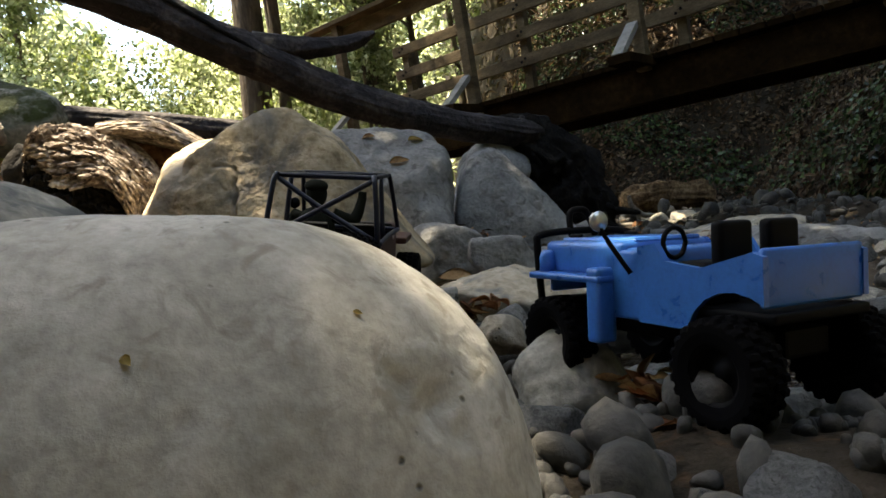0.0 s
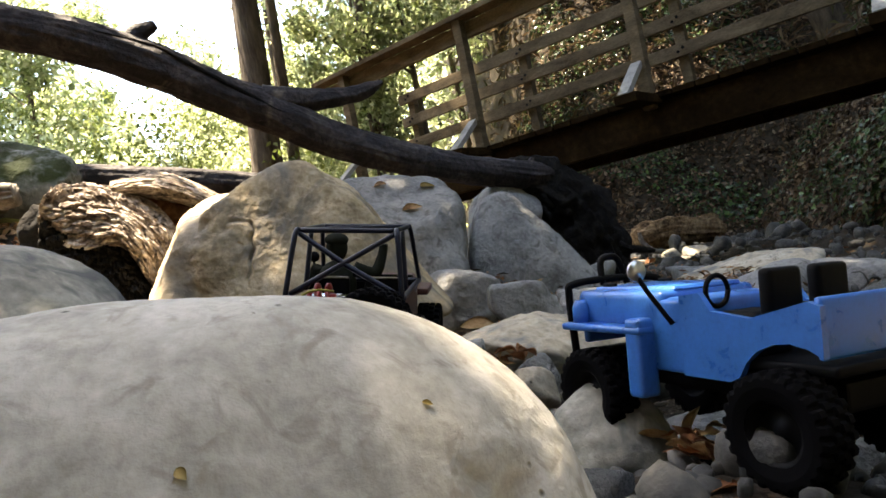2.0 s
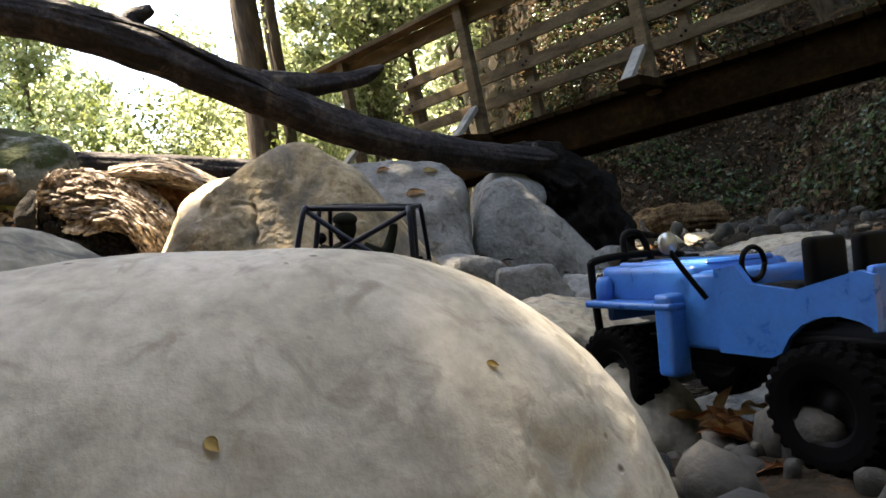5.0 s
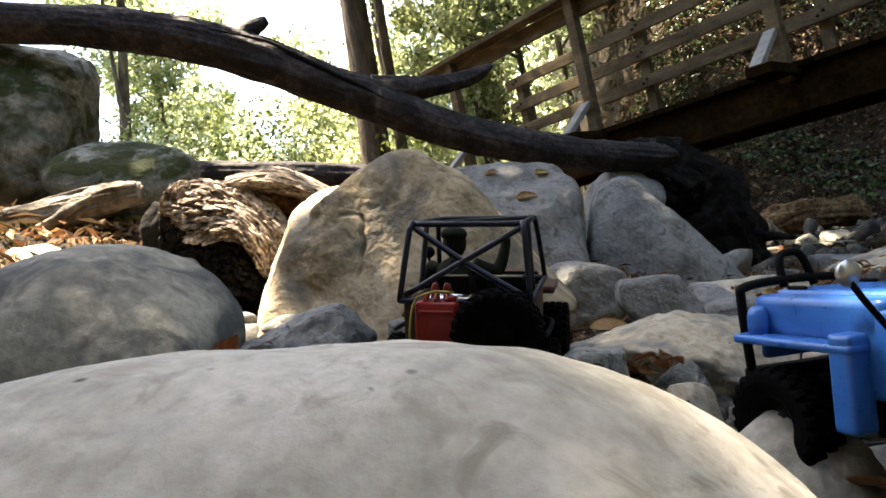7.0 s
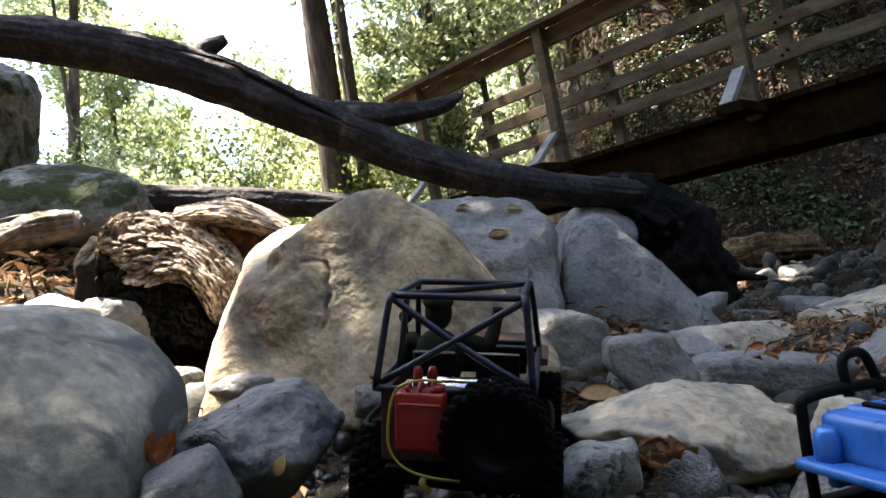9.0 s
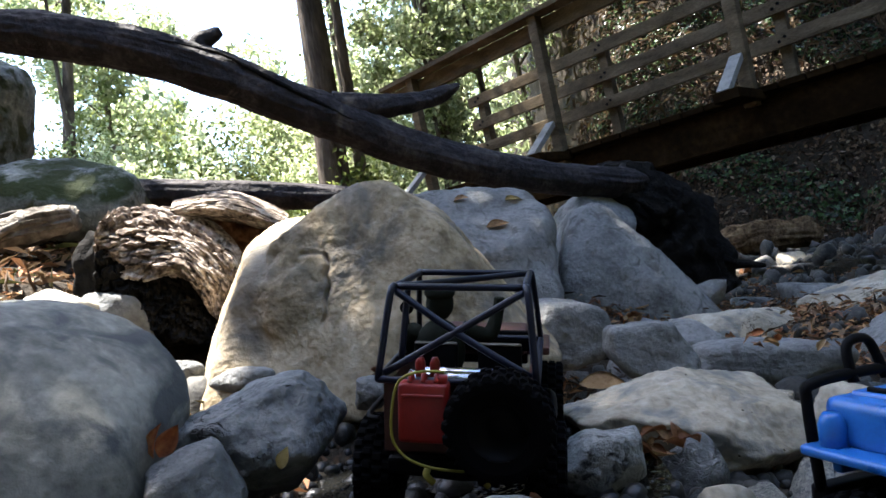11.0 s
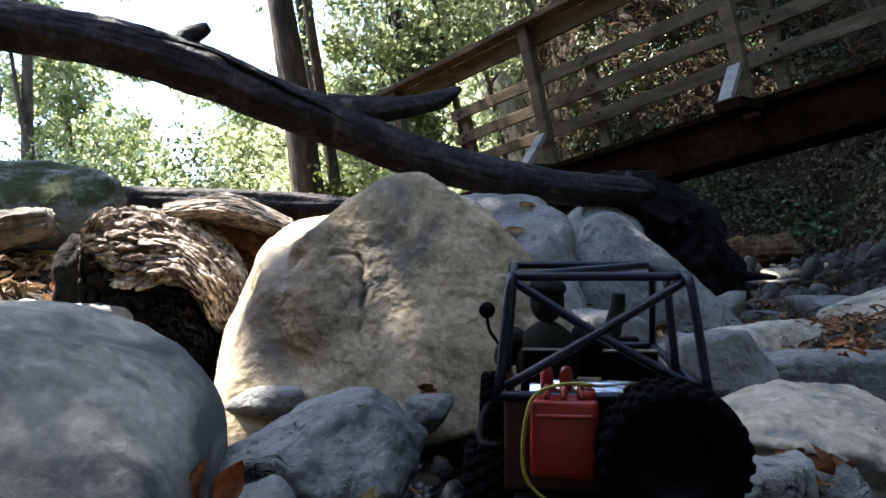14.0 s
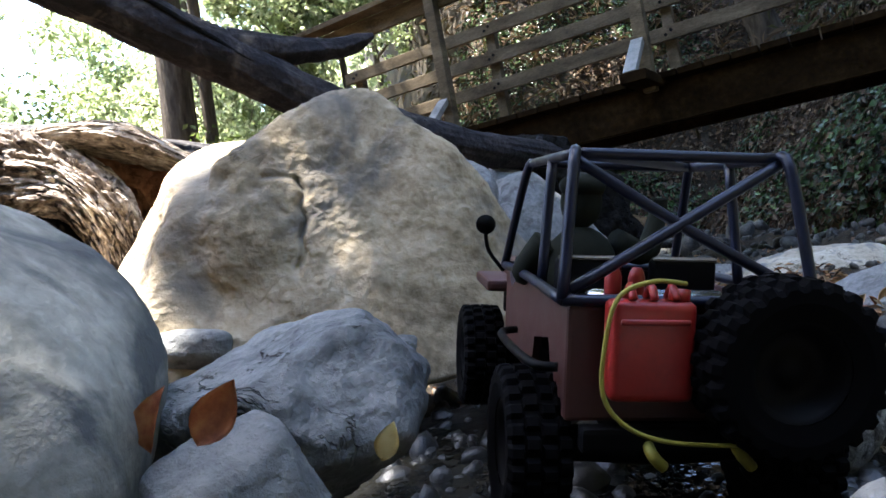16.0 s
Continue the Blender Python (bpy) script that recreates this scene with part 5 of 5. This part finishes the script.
unseen_woods()
far_woods()
def shade_tree(x, y, shaded, seed, height=6.5, leaf=0.09):
    """An unseen tree added at the creek's sunny side to shade it; its boughs end in leaf clumps between the sun and the
    ground given: rows of place, spread and density.
    """
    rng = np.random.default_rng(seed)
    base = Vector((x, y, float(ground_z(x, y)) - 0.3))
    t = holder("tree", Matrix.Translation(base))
    tagged(t, "added unseen tree whose leaf clumps shade the creek", "tree", "trees")
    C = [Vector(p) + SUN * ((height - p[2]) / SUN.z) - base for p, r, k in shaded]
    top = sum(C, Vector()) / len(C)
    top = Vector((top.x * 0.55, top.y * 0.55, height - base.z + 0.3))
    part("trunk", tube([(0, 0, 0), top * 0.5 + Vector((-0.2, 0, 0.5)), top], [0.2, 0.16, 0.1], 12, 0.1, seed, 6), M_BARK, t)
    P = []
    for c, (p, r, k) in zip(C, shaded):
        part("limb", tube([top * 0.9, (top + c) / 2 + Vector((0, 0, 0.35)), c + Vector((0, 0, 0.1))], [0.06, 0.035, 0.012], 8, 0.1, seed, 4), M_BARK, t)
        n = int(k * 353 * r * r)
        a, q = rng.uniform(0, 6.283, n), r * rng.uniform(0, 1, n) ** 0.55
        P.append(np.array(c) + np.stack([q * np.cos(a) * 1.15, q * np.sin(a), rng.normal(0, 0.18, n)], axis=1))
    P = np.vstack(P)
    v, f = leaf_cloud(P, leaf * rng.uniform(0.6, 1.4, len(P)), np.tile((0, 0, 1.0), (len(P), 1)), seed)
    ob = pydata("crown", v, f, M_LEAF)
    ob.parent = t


# unseen trees added to shade chosen stones; gaps leave the rest in sun
shade_tree(-7.5, 0.2, [((-0.34, 0.27, 0.24), 0.18, 6), ((-0.25, 0.20, 0.24), 0.14, 7), ((-0.02, 0.37, 0.28), 0.19, 0.8), ((-0.13, 0.45, 0.30), 0.14, 1.8), ((-0.57, 1.70, 0.33), 0.15, 1.5), ((-0.37, 0.84, 0.22), 0.20, 4), ((-0.40, 1.74, 0.42), 0.20, 4), ((-0.84, 1.10, 0.50), 0.32, 2.0), ((-0.20, 1.25, 0.35), 0.36, 4), ((0.42, 0.82, 0.1), 0.34, 4), ((0.34, 0.52, 0.1), 0.20, 3), ((-0.45, 1.25, 0.3), 0.20, 2), ((-1.80, 2.85, 1.05), 0.42, 4), ((-2.3, 3.0, 1.2), 0.25, 3)], 501)
shade_tree(-7.9, 5.8, [((-0.10, 1.88, 0.55), 0.22, 2.0), ((0.25, 1.45, 0.1), 0.5, 4), ((0.75, 1.3, 0.05), 0.55, 4), ((0.32, 2.4, 0.15), 0.40, 4), ((0.9, 2.3, 0), 0.65, 4), ((1.5, 2.6, 0), 0.7, 4), ((1.2, 1.6, 0), 0.6, 4), ((-0.25, 3.0, 0.75), 0.46, 4), ((0.4, 3.4, 0.5), 0.5, 3)], 502)
shade_tree(-8.8, 7.0, [((-0.3, 3.55, 1.0), 0.4, 3), ((0.3, 3.85, 0.8), 0.5, 3), ((0.9, 3.9, 0.3), 0.6, 4), ((1.5, 4.4, 1.4), 0.95, 4), ((0.4, 5.4, 1.5), 0.95, 4), ((2.6, 3.5, 1.5), 1.1, 4), ((1.4, 3.4, 0), 0.6, 4), ((2.4, 5.2, 0), 1.0, 4)], 503, 7.0)
shade_tree(-10.5, 8.5, [((-0.6, 6.5, 1.6), 0.8, 3), ((3.0, 7.4, 0.2), 1.3, 2.2), ((4.0, 6.0, 1.5), 1.3, 2.2), ((3.6, 4.4, 1.2), 1.2, 2.2), ((3.6, 9.0, 1.0), 1.4, 4), ((2.4, 10.6, 1.0), 1.2, 1.0), ((5.2, 8.0, 3.0), 1.7, 4), ((5.0, 5.6, 3.0), 1.5, 4), ((1.2, 8.6, 0.0), 1.2, 1.5), ((3.4, 10.2, 1.2), 1.2, 3), ((2.9, 9.4, 0.6), 0.9, 1.5), ((4.4, 8.2, 1.6), 1.0, 3), ((5.6, 9.8, 3.2), 1.3, 2), ((4.6, 11.0, 3.0), 1.4, 1)], 504, 8.0)
# overhanging crowns added outside the view, trunks too, to darken and dapple the creek
for i, (x, y, lean, crown, n) in enumerate((
        (7.0, 5.0, (-0.40, 0.10), (9.0, 4.6, 1.6), 14000), (8.0, 9.0, (-0.45, 0.0), (8.5, 4.6, 1.6), 14000),
        (5.6, 4.2, (-0.25, 0.10), (8.5, 3.8, 1.6), 9000),
        (-1.0, -5.2, (0.05, 0.0), (6.5, 3.8, 1.6), 6000),
        (-4.5, -6.5, (0.0, 0.0), (5.0, 3.8, 2.8), 9000), (-3.6, -2.4, (-0.02, -0.02), (3.6, 2.4, 1.6), 22000), (-2.2, -3.4, (0.0, 0.0), (4.6, 2.6, 1.6), 22000), (9.5, 7.5, (-0.3, 0.0), (9.0, 4.2, 2.0), 9000),
        (7.6, 8.2, (-0.55, -0.12), (8.8, 3.6, 1.4), 9000), (8.6, 10.5, (-0.55, -0.05), (9.2, 3.6, 1.4), 9000), (6.5, 6.5, (-0.30, 0.0), (7.2, 3.4, 1.2), 30000), (6.5, 10.0, (-0.30, 0.0), (8.2, 3.6, 1.2), 26000),
        (1.5, -8.0, (0.0, 0.0), (4.5, 4.0, 3.0), 9000), (-9.0, -2.0, (0.0, 0.0), (5.0, 3.6, 3.0), 9000))):
    tree(x, y, 0.22, 11.0, lean, crown, n, M_LEAF, "added unseen broad tree that dims the light over the creek", 301 + i, 0.18)


# ---- bank cover, gravel, fallen leaves ----
def scatter(name, n, region, size, mat, seed, label, category, lift=0.02, aspect=0.55, upright=0.0):
    rng = np.random.default_rng(seed)
    x0, x1, y0, y1, test = region
    x, y = rng.uniform(x0, x1, n * 4), rng.uniform(y0, y1, n * 4)
    keep = test(x, y)
    x, y = x[keep][:n], y[keep][:n]
    R = np.array([noise.fractal(Vector((a * 1.9, b * 1.9, 0)), 1.0, 2.0, 4) for a, b in zip(x, y)])
    z = ground_z(x, y) + R * 0.05 * np.clip(1 + 0.25 * np.hypot(x, y), 1, 6)
    e = 0.05
    nx, ny = -(ground_z(x + e, y) - ground_z(x - e, y)) / (2 * e), -(ground_z(x, y + e) - ground_z(x, y - e)) / (2 * e)
    nrm = np.stack([nx, ny, np.ones_like(nx)], axis=1)
    nrm /= np.linalg.norm(nrm, axis=1)[:, None]
    nrm = nrm + rng.normal(size=nrm.shape) * upright
    p = np.stack([x, y, z], axis=1) + nrm * rng.uniform(0, lift, len(x))[:, None]
    v, f = leaf_cloud(p, rng.uniform(size * 0.5, size * 1.3, len(x)), nrm, seed + 1, aspect)
    tagged(pydata(name, v, f, mat), label, category, kind="stuff")


def on_bank(x, y):
    return np.maximum(x - 1.75 - 0.27 * y, (y - 10.2 + 0.25 * x) * smooth(0.3, 3.2, x)) > 0.0


def patchy(s, t, sign):
    def test(x, y):
        k = np.sin(x * s + 2.0 * np.sin(y * 0.7)) * np.cos(y * s * 0.8 + x)
        return on_bank(x, y) & (sign * k > t)
    return test


scatter("ivy", 70000, (1.5, 9.0, 1.0, 14.0, patchy(1.3, -0.2, 1)), 0.034, M_IVY, 41, "dark green ivy covering the steep bank", "ivy", 0.12, 0.75, 0.5)
scatter("leaf_litter", 90000, (1.5, 9.0, 1.0, 14.0, on_bank), 0.043, M_LITTER, 42, "brown dry leaf litter on the steep bank", "leaf litter", 0.10, 0.5, 0.6)
scatter("dead_ferns", 9000, (1.0, 10.0, 6.0, 16.0, lambda x, y: on_bank(x, y) & (ground_z(x, y) > 1.2)), 0.13, M_DEADFERN, 43, "dry brown ferns and twigs on the hillside", "ferns", 0.3, 0.16, 1.2)
scatter("fallen_leaves", 4200, (-3.0, 2.2, 0.4, 7.5, lambda x, y: ~on_bank(x, y) & ((x + 1.0) ** 2 + (y - 2.05) ** 2 > 0.12) & (y > 1.3)), 0.022, M_DRY, 44, "dry brown leaves scattered over the creek bed", "fallen leaves", 0.012, 0.42, 0.3)
scatter("forest_litter", 9000, (-9.0, 2.0, 4.5, 14.0, lambda x, y: ~on_bank(x, y)), 0.05, M_DRY, 45, "dry leaf litter on the forest terrace", "leaf litter", 0.03, 0.45, 0.3)


scatter("forest_floor_leaves", 9000, (-7.0, 5.0, -6.0, 1.3, lambda x, y: ~on_bank(x, y) & (x ** 2 + (y - 0.9) ** 2 > 1.1)), 0.045, M_LITTER, 50, "brown dry leaves covering the forest floor", "leaf litter", 0.03, 0.45, 0.4)
scatter("bank_ivy", 9000, (1.0, 6.0, -6.0, 1.2, on_bank), 0.05, M_IVY, 51, "dark green ivy covering the steep bank", "ivy", 0.12, 0.75, 0.5)


def bed_z(x, y):
    return float(ground_z(x, y)) + 0.05 * min(6.0, max(1.0, 1 + 0.25 * math.hypot(x, y))) * noise.fractal(Vector((x * 1.9, y * 1.9, 0)), 1.0, 2.0, 4)


def gravel():
    """Small stones of the creek bed, joined."""
    rng = np.random.default_rng(77)
    base = []
    for s in range(6):
        bm = rock_bm(900 + s, (1, 0.8, 0.6), 1, 7, None, 0.05, 8)
        base.append((np.array([v.co[:] for v in bm.verts]), np.array([[v.index for v in f.verts] for f in bm.faces])))
        bm.free()
    V, F, W, G = [], [], [], []

    def lay(x, y, z, r, k, verts, faces):
        v, f = base[k % 6]
        m = np.array(Euler(rng.uniform(0, 6.28, 3)).to_matrix())
        faces.append(f + len(verts) * len(v))
        verts.append(v @ m.T * r + (x, y, z))

    for k in range(5200):
        y = 0.35 + 8.2 * rng.uniform(0, 1) ** 1.6
        x = rng.uniform(-0.9, 1.75 + 0.27 * y)
        r = 0.007 * (1 + rng.exponential(1.0)) * (1 + 0.22 * y)
        if (x + 0.28) ** 2 + (y - 1.30) ** 2 > 0.18:
            lay(x, y, bed_z(x, y) + r * 0.25, r, k, V, F)
    for k in range(800):
        x, y = rng.uniform(-0.05, 0.9), rng.uniform(0.45, 1.8)
        if (x - 0.26) ** 2 + (y - 0.67) ** 2 < 0.012:
            continue
        r = min(0.02, 0.006 * (1 + rng.exponential(0.9)))
        lay(x, y, bed_z(x, y) + r * 0.25, r, k, V, F)
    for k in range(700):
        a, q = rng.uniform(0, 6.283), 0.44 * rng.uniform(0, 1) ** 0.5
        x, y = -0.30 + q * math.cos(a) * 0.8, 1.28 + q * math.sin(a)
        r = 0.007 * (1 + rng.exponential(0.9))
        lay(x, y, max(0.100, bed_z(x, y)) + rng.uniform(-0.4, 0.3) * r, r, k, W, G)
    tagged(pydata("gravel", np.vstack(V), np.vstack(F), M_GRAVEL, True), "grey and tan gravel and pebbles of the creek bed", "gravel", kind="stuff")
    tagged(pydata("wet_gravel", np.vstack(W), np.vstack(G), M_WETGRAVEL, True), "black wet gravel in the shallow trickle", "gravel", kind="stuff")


gravel()

def cobbles():
    """Fist-sized stones that fill the bed between the large ones; alike stones share a mesh."""
    rng = random.Random(88)
    kinds = []
    for k, (rock, tone) in enumerate((("grey", "grey"), ("mottled", "mottled grey"), ("wet", "dark wet"), ("dark", "dark grey"), ("tan", "tan"), ("mottled", "mottled grey"), ("grey", "grey"), ("wet", "dark wet"))):
        bm = rock_bm(960 + k, (1.0, 0.76, 0.46), 3, 15, None, 0.05, 10, (), (0.68, 1.0))
        kinds.append((mesh_of(bm, "stone", ROCK[rock]), tone + " worn stone wedged in the creek bed"))
    kept = [(0.151, 0.909, 0.08), (0.379, 1.07, 0.11), (0.604, 1.511, 0.13), (0.35, 1.31, 0.07), (0.656, 1.191, 0.09), (0.137, 1.563, 0.2), (-0.048, 1.237, 0.07), (0.176, 1.91, 0.1), (-0.2, 1.38, 0.26), (-0.2, 0.39, 0.25)]
    laid = 0
    for k in range(5000):
        y = 0.50 + 2.2 * rng.random() ** 1.2
        x = rng.uniform(-0.05, 0.75 + 0.28 * y)
        r = rng.uniform(0.018, 0.045) * (1 + 0.25 * y)
        if abs(x - 0.275) < 0.17 and 0.60 < y < 1.06:
            continue
        if any(math.hypot(x - a, y - b) < 0.8 * (c + r) for a, b, c in kept):
            continue
        kept.append((x, y, r))
        me, words = kinds[laid % len(kinds)]
        ob = new("stone", me)
        ob.matrix_world = Matrix.Translation((x, y, bed_z(x, y) + 0.22 * r)) @ Euler((rng.uniform(-0.4, 0.4), rng.uniform(-0.4, 0.4), rng.uniform(0, 6.28))).to_matrix().to_4x4() @ Matrix.Scale(r, 4)
        tagged(ob, words, "rock", "creek stones")
        laid += 1
        if laid == 170:
            break


cobbles()

scatter("terrace_leaves", 7000, (-3.0, -0.75, 1.2, 4.5, lambda x, y: (x + 1.0) ** 2 + (y - 2.05) ** 2 > 0.12), 0.03, M_DRY, 46, "dry brown leaves and bits of bark on the bank", "fallen leaves", 0.02, 0.42, 0.6)
scatter("twigs", 3000, (-3.0, -0.75, 1.2, 4.5, lambda x, y: (x + 1.0) ** 2 + (y - 2.05) ** 2 > 0.12), 0.06, M_DEADFERN, 47, "thin dry twigs on the bank", "twigs", 0.03, 0.06, 0.6)


scatter("creek_leaves", 7000, (-0.15, 1.3, 2.2, 4.4, lambda x, y: np.sin(7 * x) * np.cos(6 * y + x) > -0.3), 0.02, M_DRY, 48, "brown dry leaves lying between the creek stones", "fallen leaves", 0.03, 0.42, 0.7)
scatter("bark_bits", 2500, (-0.15, 1.3, 2.2, 4.4, lambda x, y: x < 5), 0.03, M_LITTER, 49, "dark bark bits and twigs between the creek stones", "debris", 0.04, 0.12, 0.6)


# ---- single dry leaves ----
def dry_leaf(place, length, turn, seed, mat=None, label="curled brown dry leaf lying on stones", lobed=False):
    rng = random.Random(seed)
    bm = bmesh.new()
    nu, nv = 10, 6
    grid = []
    bend, cup = rng.uniform(-0.5, 0.5), rng.uniform(0.2, 0.6)
    for i in range(nu + 1):
        u = i / nu
        half = 0.30 * math.sin(math.pi * min(1, u ** 0.8)) + 0.008
        if lobed:
            half *= 1 + 0.55 * math.sin(u * 13)
        row = []
        for k in range(nv + 1):
            v = 2 * k / nv - 1
            z = bend * (u - 0.5) ** 2 + cup * half * v * v + 0.02 * noise.noise(Vector((u * 5, v * 3, seed)))
            row.append(bm.verts.new(((u - 0.5) * length, v * half * length, z * length)))
        grid.append(row)
    for i in range(nu):
        for k in range(nv):
            bm.faces.new((grid[i][k], grid[i + 1][k], grid[i + 1][k + 1], grid[i][k + 1]))
    bmesh.ops.solidify(bm, geom=bm.faces[:], thickness=0.0006)
    ob = part("dry_leaf", bm, mat or random.Random(seed).choice((M_LEAF1, M_LEAF2, M_LEAF3)))
    ob.matrix_world = pose(*place, *turn)
    tagged(ob, label, "leaf", "dry leaves")


M_LEAF1 = material("brown_leaf", ((0.10, 0.04, 0.018), (0.22, 0.10, 0.045), (0.32, 0.17, 0.08)), 20, 0.7, 0.4, 120, distance=0.002, translucent=0.2)
M_LEAF2 = material("tan_leaf", ((0.20, 0.11, 0.05), (0.36, 0.23, 0.11), (0.46, 0.33, 0.18)), 20, 0.7, 0.4, 120, distance=0.002, translucent=0.2)
M_LEAF3 = material("rust_leaf", ((0.16, 0.05, 0.02), (0.30, 0.11, 0.04), (0.40, 0.19, 0.07)), 20, 0.7, 0.4, 120, distance=0.002, translucent=0.2)
M_LEAF4 = material("yellow_leaf", ((0.26, 0.18, 0.06), (0.44, 0.34, 0.13), (0.52, 0.42, 0.20)), 20, 0.7, 0.4, 120, distance=0.002, translucent=0.2)


def leaf_pile(place, n, spread, length, seed, lobed=True):
    rng = random.Random(seed)
    for k in range(n):
        p = [place[0] + rng.gauss(0, spread), place[1] + rng.gauss(0, spread), place[2] + rng.uniform(0, spread * 0.7)]
        dry_leaf(p, length * rng.uniform(0.6, 1.2), (rng.uniform(-50, 50), rng.uniform(-50, 50), rng.uniform(0, 360)), seed * 50 + k, None, "curled brown dry leaves caught between stones", lobed and k % 2 == 0)


dry_leaf((-0.591, 1.131, 0.298), 0.045, (20, -68, 30), 1, M_LEAF3, "upright rusty-orange dry leaf between two boulders")
dry_leaf((-0.536, 1.070, 0.305), 0.042, (75, -50, 20), 2, M_LEAF3, "upright rusty-orange dry leaf between two boulders")
dry_leaf((-0.591, 1.118, 0.254), 0.034, (50, -40, 10), 3, M_LEAF4, "small yellow dry leaf between two boulders")
dry_leaf((-0.440, 1.158, 0.240), 0.030, (60, -60, 20), 4, M_LEAF4, "small yellow leaf stuck on a cracked stone")
dry_leaf(on_top(smooth_boulder, -0.1255, 0.260, 0.002), 0.007, (32, 33, -40), 5, M_LEAF4, "tiny rusty-yellow leaf on the smooth boulder")
dry_leaf(on_top(smooth_boulder, -0.038, 0.306, 0.001), 0.005, (33, 25, 0), 6, M_LEAF4, "thin straw-coloured leaf on the smooth boulder")
dry_leaf((0.03, 1.66, 0.150), 0.10, (20, 10, -20), 7, M_LEAF2, "large pale brown leaf leaning on stones")
dry_leaf((-0.280, 1.88, 0.275), 0.075, (20, -75, 60), 8, M_LEAF3, "upright brown leaf at the foot of the boulder")
dry_leaf((-0.31, 1.85, 0.25), 0.06, (20, -20, 10), 9, M_LEAF2, "brown leaf at the foot of the boulder")
dry_leaf(on_top(tan_boulder, -0.605, 1.915, 0.004), 0.045, (32, -20, 40), 10, M_LEAF3, "orange-brown leaf scrap on the big boulder")
dry_leaf(on_top(grey_boulder, -0.112, 2.87, 0.008), 0.09, (34, 0, 10), 11, M_LEAF2, "dry leaf on top of the grey boulder")
dry_leaf(on_top(grey_boulder, -0.03, 3.02, 0.008), 0.08, (28, 5, 30), 12, M_LEAF4, "dry leaf on top of the grey boulder")
dry_leaf(on_top(grey_boulder, -0.24, 3.02, 0.008), 0.07, (28, 0, -20), 13, M_LEAF2, "dry leaf on top of the grey boulder")
dry_leaf((-0.420, 0.805, 0.276), 0.035, (20, -20, 100), 14, M_LEAF4, "pale yellow leaf on a grey creek stone")
leaf_pile((0.050, 1.345, 0.105), 18, 0.026, 0.050, 21, False)
leaf_pile((0.222, 0.815, 0.060), 14, 0.022, 0.050, 22)
leaf_pile((0.165, 0.700, 0.050), 5, 0.020, 0.060, 23)
leaf_pile((0.650, 1.285, 0.040), 10, 0.03, 0.070, 24)
leaf_pile((0.430, 1.900, 0.120), 12, 0.035, 0.038, 25)
leaf_pile((0.580, 1.900, 0.080), 8, 0.03, 0.038, 26)
leaf_pile((0.202, 3.306, 0.212), 22, 0.06, 0.050, 27)
leaf_pile((0.279, 2.817, 0.111), 14, 0.05, 0.050, 32)
leaf_pile((-0.420, 1.72, 0.235), 9, 0.035, 0.055, 28, False)
leaf_pile((-0.410, 0.870, 0.265), 4, 0.014, 0.035, 29)
leaf_pile((-0.16, 0.985, 0.170), 4, 0.018, 0.040, 30)
leaf_pile((-0.82, 1.56, 0.300), 6, 0.03, 0.045, 31, False)


# ---- water ----
def water(name, place, rx, ry, label):
    bm = bmesh.new()
    ring = []
    for k in range(40):
        a = 2 * math.pi * k / 40
        q = 1 + 0.22 * noise.noise(Vector((math.cos(a) * 2, math.sin(a) * 2, place[0] * 9)))
        ring.append(bm.verts.new((rx * q * math.cos(a), ry * q * math.sin(a), 0)))
    bm.faces.new(ring)
    ob = part(name, bm, M_WATER, None, "", False)
    ob.matrix_world = pose(*place)
    tagged(ob, label, "water", kind="structure")


water("water_1", (0.44, 1.14, -0.035), 0.34, 0.26, "shallow clear pool between creek stones")
water("water_2", (-0.80, 1.70, 0.245), 0.20, 0.16, "small dark pool under the big boulder")
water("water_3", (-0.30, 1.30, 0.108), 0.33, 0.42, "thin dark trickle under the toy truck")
